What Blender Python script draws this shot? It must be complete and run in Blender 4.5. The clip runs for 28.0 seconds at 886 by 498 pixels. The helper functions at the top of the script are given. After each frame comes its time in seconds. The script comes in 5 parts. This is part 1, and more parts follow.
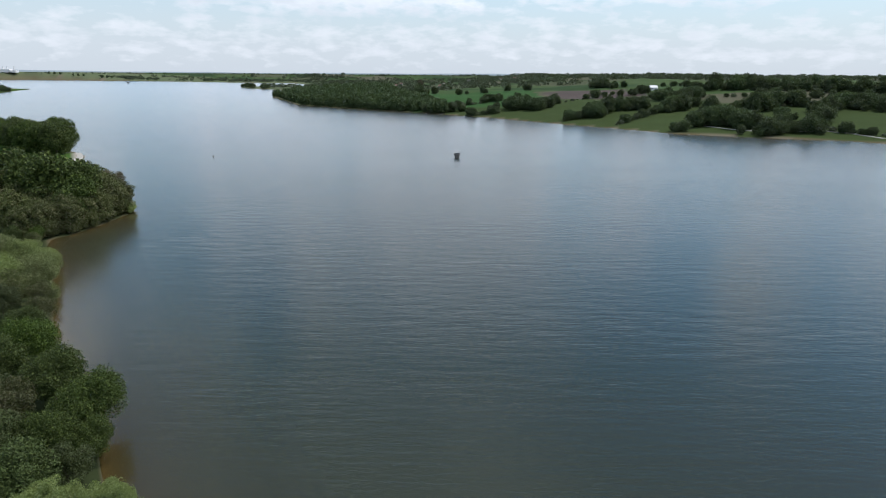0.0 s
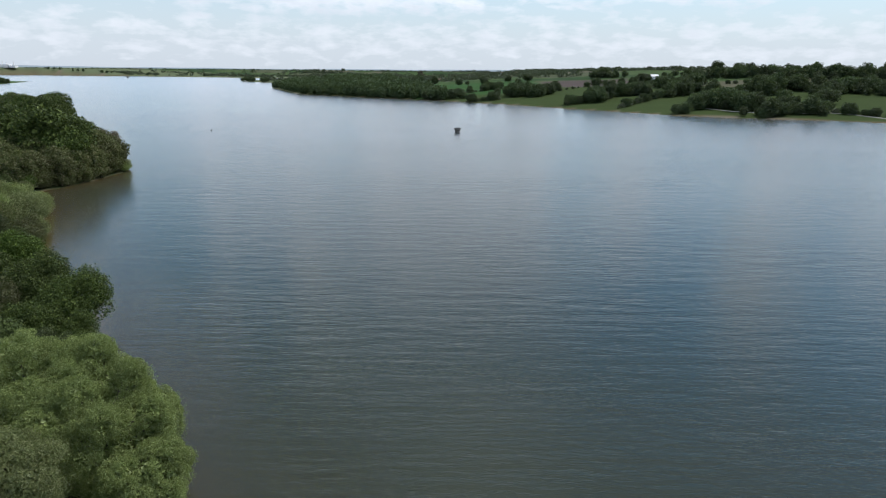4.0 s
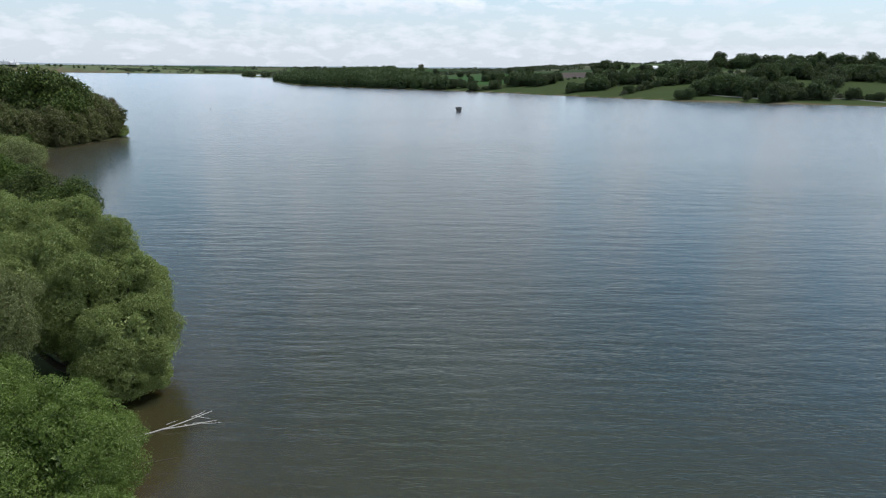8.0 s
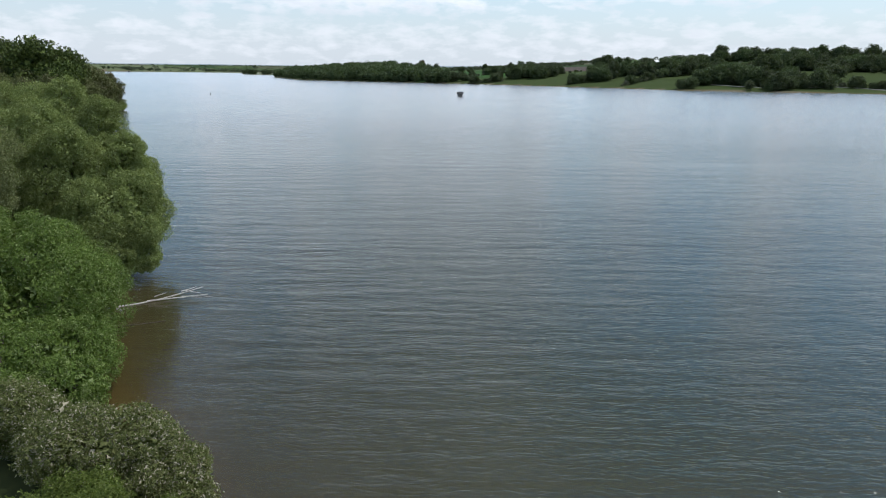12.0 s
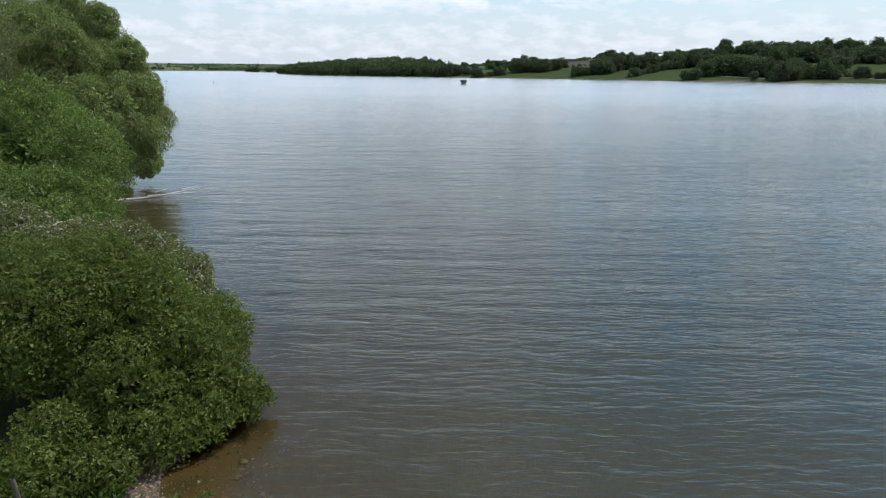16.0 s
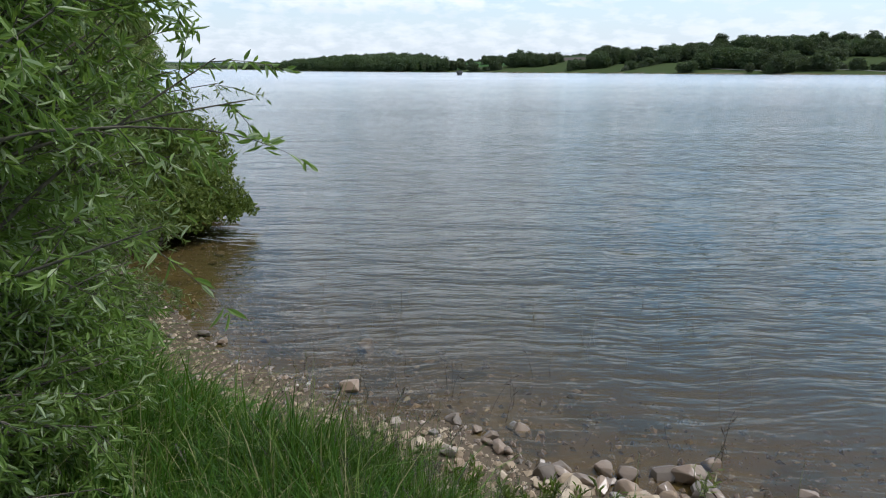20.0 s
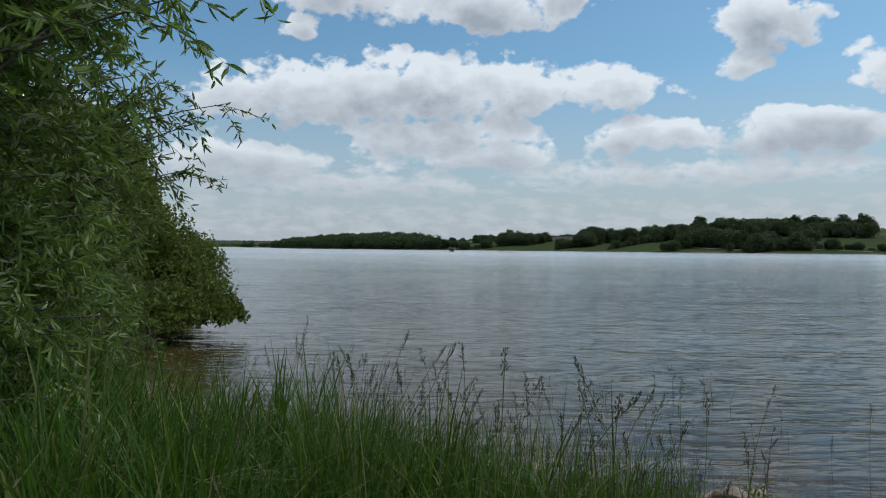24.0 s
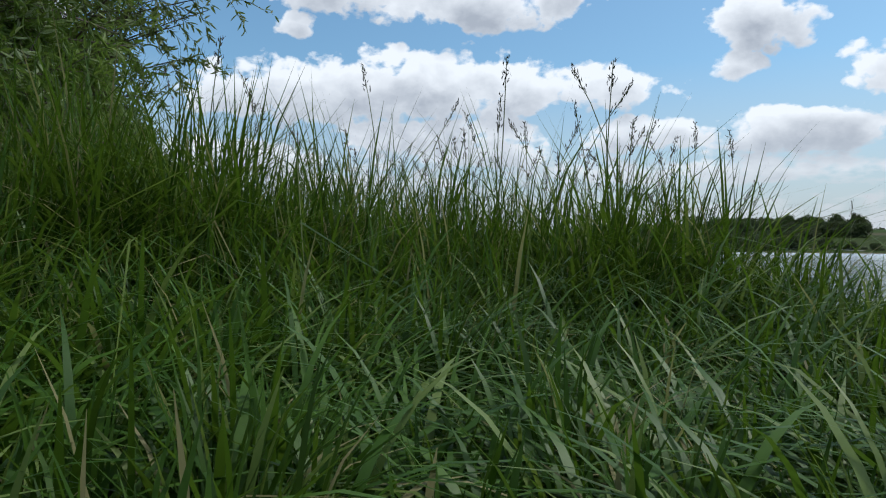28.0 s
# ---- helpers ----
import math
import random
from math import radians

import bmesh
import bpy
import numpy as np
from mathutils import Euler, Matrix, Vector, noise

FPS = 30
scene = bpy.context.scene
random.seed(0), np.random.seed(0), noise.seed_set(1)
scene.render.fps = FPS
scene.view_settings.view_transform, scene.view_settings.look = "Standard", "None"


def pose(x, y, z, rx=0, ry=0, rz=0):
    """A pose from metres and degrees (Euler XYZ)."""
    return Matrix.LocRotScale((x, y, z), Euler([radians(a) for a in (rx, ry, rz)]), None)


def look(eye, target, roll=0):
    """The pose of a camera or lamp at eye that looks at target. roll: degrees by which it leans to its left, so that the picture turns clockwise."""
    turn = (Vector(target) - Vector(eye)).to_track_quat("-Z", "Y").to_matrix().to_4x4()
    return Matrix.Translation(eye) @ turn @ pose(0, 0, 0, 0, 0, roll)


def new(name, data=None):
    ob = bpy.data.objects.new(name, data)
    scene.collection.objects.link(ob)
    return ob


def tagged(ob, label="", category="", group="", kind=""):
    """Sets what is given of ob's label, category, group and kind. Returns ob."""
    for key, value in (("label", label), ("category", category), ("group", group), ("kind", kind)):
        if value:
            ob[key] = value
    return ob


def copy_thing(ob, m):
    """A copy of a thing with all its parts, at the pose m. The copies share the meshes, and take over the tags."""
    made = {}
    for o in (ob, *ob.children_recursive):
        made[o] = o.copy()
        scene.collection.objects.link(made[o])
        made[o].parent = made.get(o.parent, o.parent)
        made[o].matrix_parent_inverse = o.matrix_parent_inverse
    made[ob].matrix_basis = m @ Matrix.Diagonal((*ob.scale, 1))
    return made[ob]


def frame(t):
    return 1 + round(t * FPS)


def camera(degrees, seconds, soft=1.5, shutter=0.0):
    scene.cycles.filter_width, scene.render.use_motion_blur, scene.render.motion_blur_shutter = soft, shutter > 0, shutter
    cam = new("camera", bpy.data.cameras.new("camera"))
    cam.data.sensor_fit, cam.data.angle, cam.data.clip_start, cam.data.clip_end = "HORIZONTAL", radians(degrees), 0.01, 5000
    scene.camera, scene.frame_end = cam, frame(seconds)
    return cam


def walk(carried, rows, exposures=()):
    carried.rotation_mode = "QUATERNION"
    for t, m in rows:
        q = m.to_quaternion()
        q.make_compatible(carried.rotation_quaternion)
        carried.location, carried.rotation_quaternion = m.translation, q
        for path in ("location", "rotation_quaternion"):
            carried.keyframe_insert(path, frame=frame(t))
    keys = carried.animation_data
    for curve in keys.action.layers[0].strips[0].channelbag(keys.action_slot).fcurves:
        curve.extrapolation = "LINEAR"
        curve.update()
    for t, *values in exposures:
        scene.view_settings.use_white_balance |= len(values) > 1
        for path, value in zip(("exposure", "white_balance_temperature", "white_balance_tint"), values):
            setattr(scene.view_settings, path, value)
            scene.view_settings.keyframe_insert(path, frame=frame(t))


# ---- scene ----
cam = camera(68.57, 28.0, soft=1.1)
# seconds, place in metres, then turn to the left, tilt down and lean in degrees
ROWS = [
    (0.0, 0.57, 0.84, 59.96, 0.19, 15.17, 0.50),
    (0.5, 0.59, 0.86, 57.90, 0.19, 15.19, 0.50),
    (1.0, 0.62, 0.86, 55.76, 0.19, 15.21, 0.52),
    (1.5, 0.64, 0.86, 53.56, 0.19, 15.22, 0.54),
    (2.0, 0.65, 0.85, 51.34, 0.19, 15.24, 0.53),
    (2.5, 0.65, 0.84, 49.15, 0.20, 15.25, 0.53),
    (3.0, 0.65, 0.83, 46.94, 0.20, 15.26, 0.54),
    (3.5, 0.64, 0.81, 44.68, 0.19, 15.27, 0.54),
    (5.5, 0.51, 0.78, 36.80, 0.22, 15.34, 0.53),
    (6.0, 0.44, 0.73, 34.96, 0.22, 15.33, 0.54),
    (6.5, 0.44, 0.71, 33.18, 0.23, 15.32, 0.54),
    (7.0, 0.49, 0.73, 31.47, 0.24, 15.32, 0.53),
    (7.5, 0.54, 0.75, 29.81, 0.27, 15.32, 0.52),
    (8.0, 0.56, 0.79, 28.21, 0.28, 15.33, 0.53),
    (8.5, 0.55, 0.83, 26.66, 0.29, 15.33, 0.54),
    (9.0, 0.52, 0.85, 25.10, 0.29, 15.31, 0.53),
    (9.5, 0.49, 0.87, 23.62, 0.31, 15.29, 0.51),
    (10.0, 0.46, 0.89, 22.31, 0.33, 15.29, 0.49),
    (10.5, 0.44, 0.91, 21.15, 0.34, 15.30, 0.50),
    (11.0, 0.42, 0.92, 19.96, 0.34, 15.32, 0.51),
    (11.5, 0.41, 0.91, 18.60, 0.35, 15.31, 0.51),
    (12.0, 0.40, 0.88, 17.18, 0.36, 15.30, 0.49),
    (12.5, 0.38, 0.84, 15.82, 0.39, 15.27, 0.44),
    (14.5, -0.04, 0.20, 10.97, 0.53, 15.26, 0.38),
    (15.0, -0.05, 0.17, 10.34, 0.57, 15.28, 0.37),
    (15.5, -0.01, 0.15, 9.76, 0.61, 15.30, 0.36),
    (16.0, 0.07, 0.15, 9.23, 0.64, 15.34, 0.34),
    (16.5, 0.13, 0.14, 8.71, 0.65, 15.38, 0.34),
    (17.0, 0.15, 0.12, 8.13, 0.65, 15.41, 0.33),
    (17.5, 0.16, 0.11, 7.48, 0.64, 15.44, 0.32),
    (18.0, 0.19, 0.12, 6.81, 0.63, 15.46, 0.28),
    (18.5, 0.21, 0.13, 6.13, 0.59, 15.46, 0.24),
    (19.0, 0.20, 0.13, 5.38, 0.52, 15.46, 0.21),
    (19.5, 0.17, 0.12, 4.61, 0.42, 15.46, 0.19),
    (20.0, 0.14, 0.10, 3.89, 0.34, 15.45, 0.15),
    (20.5, 0.11, 0.11, 3.28, 0.27, 15.43, 0.12),
    (21.0, 0.06, 0.15, 2.87, 0.18, 13.07, 0.12),
    (21.5, 0.03, 0.18, 2.64, 0.09, 5.39, 0.20),
    (22.0, 0.01, 0.22, 2.51, 0.01, -0.00, 0.36),
    (22.5, -0.00, 0.26, 2.43, -0.03, 0.09, 0.59),
    (24.5, 0.04, 0.17, 2.04, -0.34, 0.01, 0.41),
    (25.0, 0.04, 0.22, 1.92, -0.41, -0.01, 0.36),
    (25.5, 0.07, 0.24, 1.81, -0.47, -0.01, 0.35),
    (26.0, 0.08, 0.22, 1.64, -0.53, 0.00, 0.36),
    (26.5, 0.06, 0.18, 1.43, -0.57, 0.03, 0.38),
    (27.0, 0.04, 0.12, 1.22, -0.60, 0.05, 0.45),
    (27.5, 0.02, 0.06, 1.05, -0.64, 0.08, 0.55),
    (28.0, -0.00, 0.00, 0.89, -0.70, 0.11, 0.67),
]


def aim(x, y, z, turn, down, lean):
    way = Vector((-math.sin(radians(turn)) * math.cos(radians(down)), math.cos(radians(turn)) * math.cos(radians(down)), -math.sin(radians(down))))
    eye = Vector((x, y, z))
    return look(eye, eye + way * 10, lean)


walk(cam, [(r[0], aim(*r[1:])) for r in ROWS],
     exposures=[(0.0, 0.06, 5930, 10.5), (12.0, 0.1, 5980, 10.5), (18.0, 0.16, 5950, 11), (20.9, 0.24, 5880, 10), (22.0, -0.56, 5900, 7), (25.0, -0.6, 5920, 7.5), (28.0, -0.32, 5980, 9)])

# ---------------------------------------------------------------- sky and sun
SUN_AZ, SUN_EL = 68.0, 60.0      # degrees clockwise from +y, degrees above the horizon
world = bpy.data.worlds.new("sky")
scene.world = world
world.use_nodes = True
wn, wl = world.node_tree.nodes, world.node_tree.links
wn.clear()


def wmath(op, a, b=None, c=None, clamp=False):
    nd = wn.new("ShaderNodeMath")
    nd.operation, nd.use_clamp = op, clamp
    for k, v in enumerate((a, b, c)):
        if v is None:
            continue
        if isinstance(v, (int, float)):
            nd.inputs[k].default_value = v
        else:
            wl.new(v, nd.inputs[k])
    return nd.outputs[0]


tc = wn.new("ShaderNodeTexCoord")
sep = wn.new("ShaderNodeSeparateXYZ")
wl.new(tc.outputs["Generated"], sep.inputs[0])
sx, sy, sz = sep.outputs
az = wmath("MULTIPLY", wmath("ARCTAN2", sx, sy), 57.2958)
el = wmath("MULTIPLY", wmath("ARCSINE", sz), 57.2958)
sky = wn.new("ShaderNodeTexSky")
sky.sky_type, sky.sun_disc = "NISHITA", False
sky.sun_elevation, sky.sun_rotation = radians(SUN_EL), radians(SUN_AZ)
sky.air_density, sky.dust_density, sky.ozone_density = 1.0, 1.2, 1.2
# a flat layer of broken cloud: coordinates on a plane overhead
zc = wmath("MAXIMUM", sz, 0.012)
comb = wn.new("ShaderNodeCombineXYZ")
zc2 = wmath("ADD", zc, 0.09)
wl.new(wmath("DIVIDE", sx, zc2), comb.inputs[0])
wl.new(wmath("DIVIDE", sy, zc2), comb.inputs[1])


def wnoise(vec, scale, detail, rough, dist=0.0):
    nd = wn.new("ShaderNodeTexNoise")
    wl.new(vec, nd.inputs["Vector"])
    nd.inputs["Scale"].default_value, nd.inputs["Detail"].default_value = scale, detail
    nd.inputs["Roughness"].default_value, nd.inputs["Distortion"].default_value = rough, dist
    return nd.outputs["Fac"]


base_noise = wnoise(comb.outputs[0], 1.3, 3, 0.5)
# cumulus ahead: centre azimuth, elevation, half width, half height, weight (degrees)
CLOUDS = [(-12.5, 12.6, 8.5, 3.2, 1.0), (-1.5, 13.5, 12.0, 3.7, 1.0), (10.5, 13.0, 9.5, 2.2, .9), (0, 9.6, 9.0, 1.9, .9), (-17, 7.2, 7.0, 1.9, 1.0), (3, 20.3, 9.5, 2.7, 1.0),
          (-9, 21.2, 6.0, 2.6, .9), (10.5, 20.8, 2.6, 1.4, .9), (-12, 18.3, 2.2, 1.2, .8), (27.0, 17.6, 3.9, 3.0, 1.0), (25.0, 14.4, 2.0, 1.5, .9), (38, 13.0, 5.5, 3.6, 1.0),
          (17.5, 9.4, 5.0, 1.9, 1.0)]
# clouds at -34 and -31 stand unseen behind the willows, added for the water's reflection
CLOUDS += [(30, 9.4, 8.5, 2.3, 1.0), (4, 8.0, 8.0, 1.5, .9), (-22, 23.0, 4.0, 2.4, .8), (-34, 19, 8, 3.6, .9), (-31, 9.5, 6, 2.4, .9),
          (23, 6.2, 18, 1.3, .5), (-8, 5.3, 14, 1.2, .5), (4, 2.4, 60, 1.2, .12), (0, 7.0, 44, 1.6, .12)]


def turned_noise(stretch, scale, detail, rough, dist):
    nd = wn.new("ShaderNodeCombineXYZ")
    wl.new(az, nd.inputs[0])
    wl.new(wmath("MULTIPLY", el, stretch), nd.inputs[1])
    return wnoise(nd.outputs[0], scale, detail, rough, dist), nd.outputs[0]


def blend(fac, a, b):
    nd = wn.new("ShaderNodeMix")
    nd.data_type = "RGBA"
    wl.new(fac, nd.inputs[0])
    for k, v in ((6, a), (7, b)):
        if isinstance(v, tuple):
            nd.inputs[k].default_value = (*v, 1)
        else:
            wl.new(v, nd.inputs[k])
    return nd.outputs[2]


edge_high, wob = turned_noise(1.35, 0.22, 8, 0.56, 0.15)
edge_low, _ = turned_noise(2.6, 0.42, 7, 0.54, 0.1)
puff = wn.new("ShaderNodeTexVoronoi")
puff.feature = "SMOOTH_F1"
puff.inputs["Scale"].default_value, puff.inputs["Detail"].default_value, puff.inputs["Smoothness"].default_value = 0.55, 2.5, 0.4
wl.new(wob, puff.inputs["Vector"])
lump = wmath("SUBTRACT", 0.5, puff.outputs["Distance"])
near_sky = wmath("MULTIPLY", wmath("SUBTRACT", el, 4.0), 0.2, clamp=True)
emix = wn.new("ShaderNodeMix")
wl.new(near_sky, emix.inputs[0])
wl.new(edge_low, emix.inputs[2])
wl.new(wmath("ADD", edge_high, wmath("MULTIPLY", lump, 0.16)), emix.inputs[3])
edge = emix.outputs[0]
cover = under = None
for ca, ce, ha, he, wgt in CLOUDS:
    u = wmath("DIVIDE", wmath("SUBTRACT", az, ca), ha)
    v = wmath("DIVIDE", wmath("SUBTRACT", el, ce), he)
    vb = wmath("ADD", v, wmath("MULTIPLY", wmath("LESS_THAN", v, 0.0), wmath("MULTIPLY", v, 0.35)))      # flatter below than above
    uu = wmath("MULTIPLY", u, u)
    g = wmath("MULTIPLY", wmath("SUBTRACT", 1.15, wmath("ADD", uu, wmath("MULTIPLY", vb, vb))), wgt)
    w = wmath("ADD", v, 0.5)
    gl = wmath("MULTIPLY", wmath("SUBTRACT", 1.1, wmath("ADD", uu, wmath("MULTIPLY", w, w))), wgt)
    cover = g if cover is None else wmath("MAXIMUM", cover, g)
    under = gl if under is None else wmath("MAXIMUM", under, gl)
far_sky = wmath("MULTIPLY", wmath("SUBTRACT", base_noise, 0.475), 5.0)          # broken cloud everywhere else
high = wmath("MULTIPLY", wmath("SUBTRACT", el, 25.0), 0.12, clamp=True)
side = wmath("MULTIPLY", wmath("SUBTRACT", wmath("ABSOLUTE", az), 42.0), 0.12, clamp=True)
away = wmath("MAXIMUM", high, side)
mixc = wn.new("ShaderNodeMix")
wl.new(away, mixc.inputs[0])
wl.new(cover, mixc.inputs[2])
wl.new(far_sky, mixc.inputs[3])
dens = wmath("ADD", mixc.outputs[0], wmath("MULTIPLY", wmath("SUBTRACT", edge, 0.455), 4.2))
alpha = wmath("MULTIPLY", wmath("MULTIPLY", dens, wmath("ADD", 1.1, wmath("MULTIPLY", near_sky, 1.7)), clamp=True), wmath("ADD", 0.8, wmath("MULTIPLY", near_sky, 0.2)))
# sunlit heads and rims, grey undersides with lumps showing in them
thick = wmath("ADD", wmath("MULTIPLY", under, 0.72), wmath("ADD", wmath("MULTIPLY", wmath("SUBTRACT", edge, 0.53), 2.0), wmath("MULTIPLY", lump, -0.4)), clamp=True)
shade = wmath("MULTIPLY", thick, wmath("ADD", 0.35, wmath("MULTIPLY", wmath("SUBTRACT", el, 2.0), 0.09, clamp=True), clamp=True))
lit = blend(near_sky, (5.95, 6.0, 6.0), (8.0, 8.05, 8.05))
cloud_colour = blend(shade, lit, (3.7, 3.9, 4.25))
# low haze whitens the sky towards the horizon
hz = wmath("MULTIPLY", wmath("SUBTRACT", 1.15, wmath("MULTIPLY", wmath("MAXIMUM", el, 0.0), 0.075), clamp=True), 0.9)
tint = wn.new("ShaderNodeMix")
tint.data_type, tint.blend_type = "RGBA", "MULTIPLY"
tint.inputs[0].default_value = 1.0
wl.new(sky.outputs[0], tint.inputs[6])
wl.new(blend(high, (0.88, 1.09, 1.06), (1.06, 0.98, 1.0)), tint.inputs[7])
clear_sky = blend(hz, tint.outputs[2], (4.5, 4.68, 4.85))
final_sky = blend(wmath("MULTIPLY", alpha, 0.97), clear_sky, cloud_colour)
bg = wn.new("ShaderNodeBackground")
bg.inputs["Strength"].default_value = 0.15
wl.new(final_sky, bg.inputs["Color"])
wo = wn.new("ShaderNodeOutputWorld")
wl.new(bg.outputs[0], wo.inputs[0])

sun_data = bpy.data.lights.new("sun", "SUN")
sun_data.energy, sun_data.angle, sun_data.color = 2.7, radians(3.0), (1.0, 0.955, 0.88)
sun = new("sun", sun_data)
_d = Vector((math.sin(radians(SUN_AZ)) * math.cos(radians(SUN_EL)), math.cos(radians(SUN_AZ)) * math.cos(radians(SUN_EL)), math.sin(radians(SUN_EL))))
sun.matrix_world = look(_d * 100, (0, 0, 0))

# ---------------------------------------------------------------- materials


class Mat:
    """A short way to write node materials."""

    def __init__(self, name):
        self.m = bpy.data.materials.new(name)
        self.m.use_nodes = True
        self.n, self.l = self.m.node_tree.nodes, self.m.node_tree.links
        self.n.clear()
        self.out = self.n.new("ShaderNodeOutputMaterial")

    def put(self, kind, **kw):
        nd = self.n.new("ShaderNode" + kind)
        for k, v in kw.items():
            self.set(nd, k.replace("_", " "), v)
        return nd

    def set(self, nd, key, v):
        s = nd.inputs[int(key[1:])] if key[0] == "#" else nd.inputs[key]
        if isinstance(v, bpy.types.NodeSocket):
            self.l.new(v, s)
        else:
            s.default_value = v

    def math(self, op, a, b=0.0, clamp=False):
        nd = self.n.new("ShaderNodeMath")
        nd.operation, nd.use_clamp = op, clamp
        self.set(nd, "#0", a)
        self.set(nd, "#1", b)
        return nd.outputs[0]

    def noise(self, scale, detail=4, rough=0.55, vec=None, dist=0.0):
        nd = self.put("TexNoise", Scale=scale, Detail=detail, Roughness=rough, Distortion=dist)
        if vec is None:
            vec = self.pos()
        self.l.new(vec, nd.inputs["Vector"])
        return nd.outputs["Fac"]

    def pos(self):
        return self.put("NewGeometry").outputs["Position"]

    def scaled(self, vec, sx, sy, sz, rz=0.0):
        nd = self.put("Mapping")
        self.l.new(vec, nd.inputs[0])
        nd.inputs["Scale"].default_value = (sx, sy, sz)
        nd.inputs["Rotation"].default_value = (0, 0, rz)
        return nd.outputs[0]

    def mix(self, fac, a, b):
        nd = self.n.new("ShaderNodeMix")
        nd.data_type = "RGBA"
        self.set(nd, "#0", fac)
        for k, v in (("#6", a), ("#7", b)):
            self.set(nd, k, v if isinstance(v, bpy.types.NodeSocket) else (*v, 1))
        return nd.outputs[2]

    def ramp(self, fac, stops):
        nd = self.put("ValToRGB")
        e = nd.color_ramp.elements
        while len(e) < len(stops):
            e.new(0.5)
        for k, (p, c) in enumerate(stops):
            e[k].position, e[k].color = p, (*c, 1)
        self.l.new(fac, nd.inputs[0])
        return nd.outputs[0]

    def attr(self, name, what="Color"):
        nd = self.put("Attribute")
        nd.attribute_name = name
        return nd.outputs[what]

    def bump(self, h, strength, distance, normal=None):
        nd = self.put("Bump", Strength=strength, Distance=distance, Height=h)
        if normal is not None:
            self.l.new(normal, nd.inputs["Normal"])
        return nd.outputs[0]

    def done(self, shader):
        self.l.new(shader, self.out.inputs["Surface"])
        return self.m


def leaf_material(name, dark, light, tip=None, trans=0.42, gloss=0.14, big=0.25, glow=(0.16, 0.24, 0.02), vary=0.8):
    """Leaves: each leaf its own shade, larger patches of lighter and darker growth, light that shines through."""
    q = Mat(name)
    isl = q.put("NewGeometry").outputs["Random Per Island"]
    rnd = q.put("ObjectInfo").outputs["Random"]
    one = q.math("ADD", 0.5 - 0.5 * vary, q.math("MULTIPLY", isl, vary))
    c = q.mix(one, dark, light)
    patch = q.ramp(q.noise(big, 3), [(0.35, (0, 0, 0)), (0.65, (1, 1, 1))])
    c2 = q.mix(one, [v * 0.72 for v in dark], [v * 0.8 for v in light])
    c = q.mix(patch, c2, c)
    if tip:
        c = q.mix(q.math("GREATER_THAN", isl, 0.86), c, tip)
    hs = q.put("HueSaturation", Hue=q.math("ADD", 0.49, q.math("MULTIPLY", rnd, 0.02)), Saturation=q.math("ADD", 0.88, q.math("MULTIPLY", rnd, 0.16)), Value=q.math("ADD", 0.82, q.math("MULTIPLY", rnd, 0.36)), Color=c)
    c = hs.outputs[0]
    p = q.put("BsdfPrincipled", Base_Color=c, Roughness=0.5, Specular_IOR_Level=gloss)
    t = q.put("BsdfTranslucent", Color=q.mix(0.35, c, glow))
    ms = q.put("MixShader", Fac=trans)
    q.l.new(p.outputs[0], ms.inputs[1])
    q.l.new(t.outputs[0], ms.inputs[2])
    return q.done(ms.outputs[0])


M_WILLOW = leaf_material("willow_leaf", (0.15, 0.185, 0.055), (0.265, 0.305, 0.1), (0.3, 0.34, 0.14), trans=0.32, vary=0.75)
M_WILLOW_B = leaf_material("sallow_leaf", (0.095, 0.155, 0.024), (0.185, 0.26, 0.048), (0.23, 0.29, 0.1), trans=0.28)
M_SILVER = leaf_material("silver_leaf", (0.11, 0.14, 0.034), (0.225, 0.245, 0.08), (0.46, 0.43, 0.29), trans=0.3)
M_BUSH = leaf_material("bush_leaf", (0.066, 0.095, 0.016), (0.138, 0.172, 0.03), (0.18, 0.215, 0.055))
M_NEAR = leaf_material("willow_leaf_near", (0.11, 0.17, 0.032), (0.2, 0.275, 0.068), (0.32, 0.37, 0.2), gloss=0.3, big=1.2, trans=0.5)
M_OAK = leaf_material("oak_leaf", (0.042, 0.067, 0.014), (0.088, 0.12, 0.024), (0.115, 0.15, 0.03), trans=0.2, glow=(0.09, 0.11, 0.03))
M_LIME = leaf_material("fresh_leaf", (0.05, 0.07, 0.02), (0.1, 0.126, 0.038), trans=0.16, glow=(0.09, 0.11, 0.03))
M_HAZEL = leaf_material("olive_leaf", (0.08, 0.09, 0.032), (0.15, 0.156, 0.062), (0.17, 0.155, 0.08), trans=0.3)
M_WOODS = leaf_material("wood_leaf", (0.05, 0.074, 0.035), (0.094, 0.12, 0.053), trans=0.25, big=0.05)
M_HAW = leaf_material("hawthorn_leaf", (0.08, 0.1, 0.05), (0.16, 0.18, 0.1), (0.27, 0.28, 0.22), trans=0.2)
M_DRY = leaf_material("dry_grass_blade", (0.2, 0.19, 0.08), (0.34, 0.31, 0.15), gloss=0.1, big=1.5)
M_GRASS = leaf_material("grass_blade", (0.02, 0.059, 0.003), (0.066, 0.146, 0.008), (0.115, 0.165, 0.03), gloss=0.2, big=1.5, trans=0.4, vary=1.0)

M_BROAD = leaf_material("broad_grass_blade", (0.034, 0.085, 0.007), (0.085, 0.158, 0.019), (0.145, 0.195, 0.052), gloss=0.4, big=1.5, trans=0.36, vary=1.0)


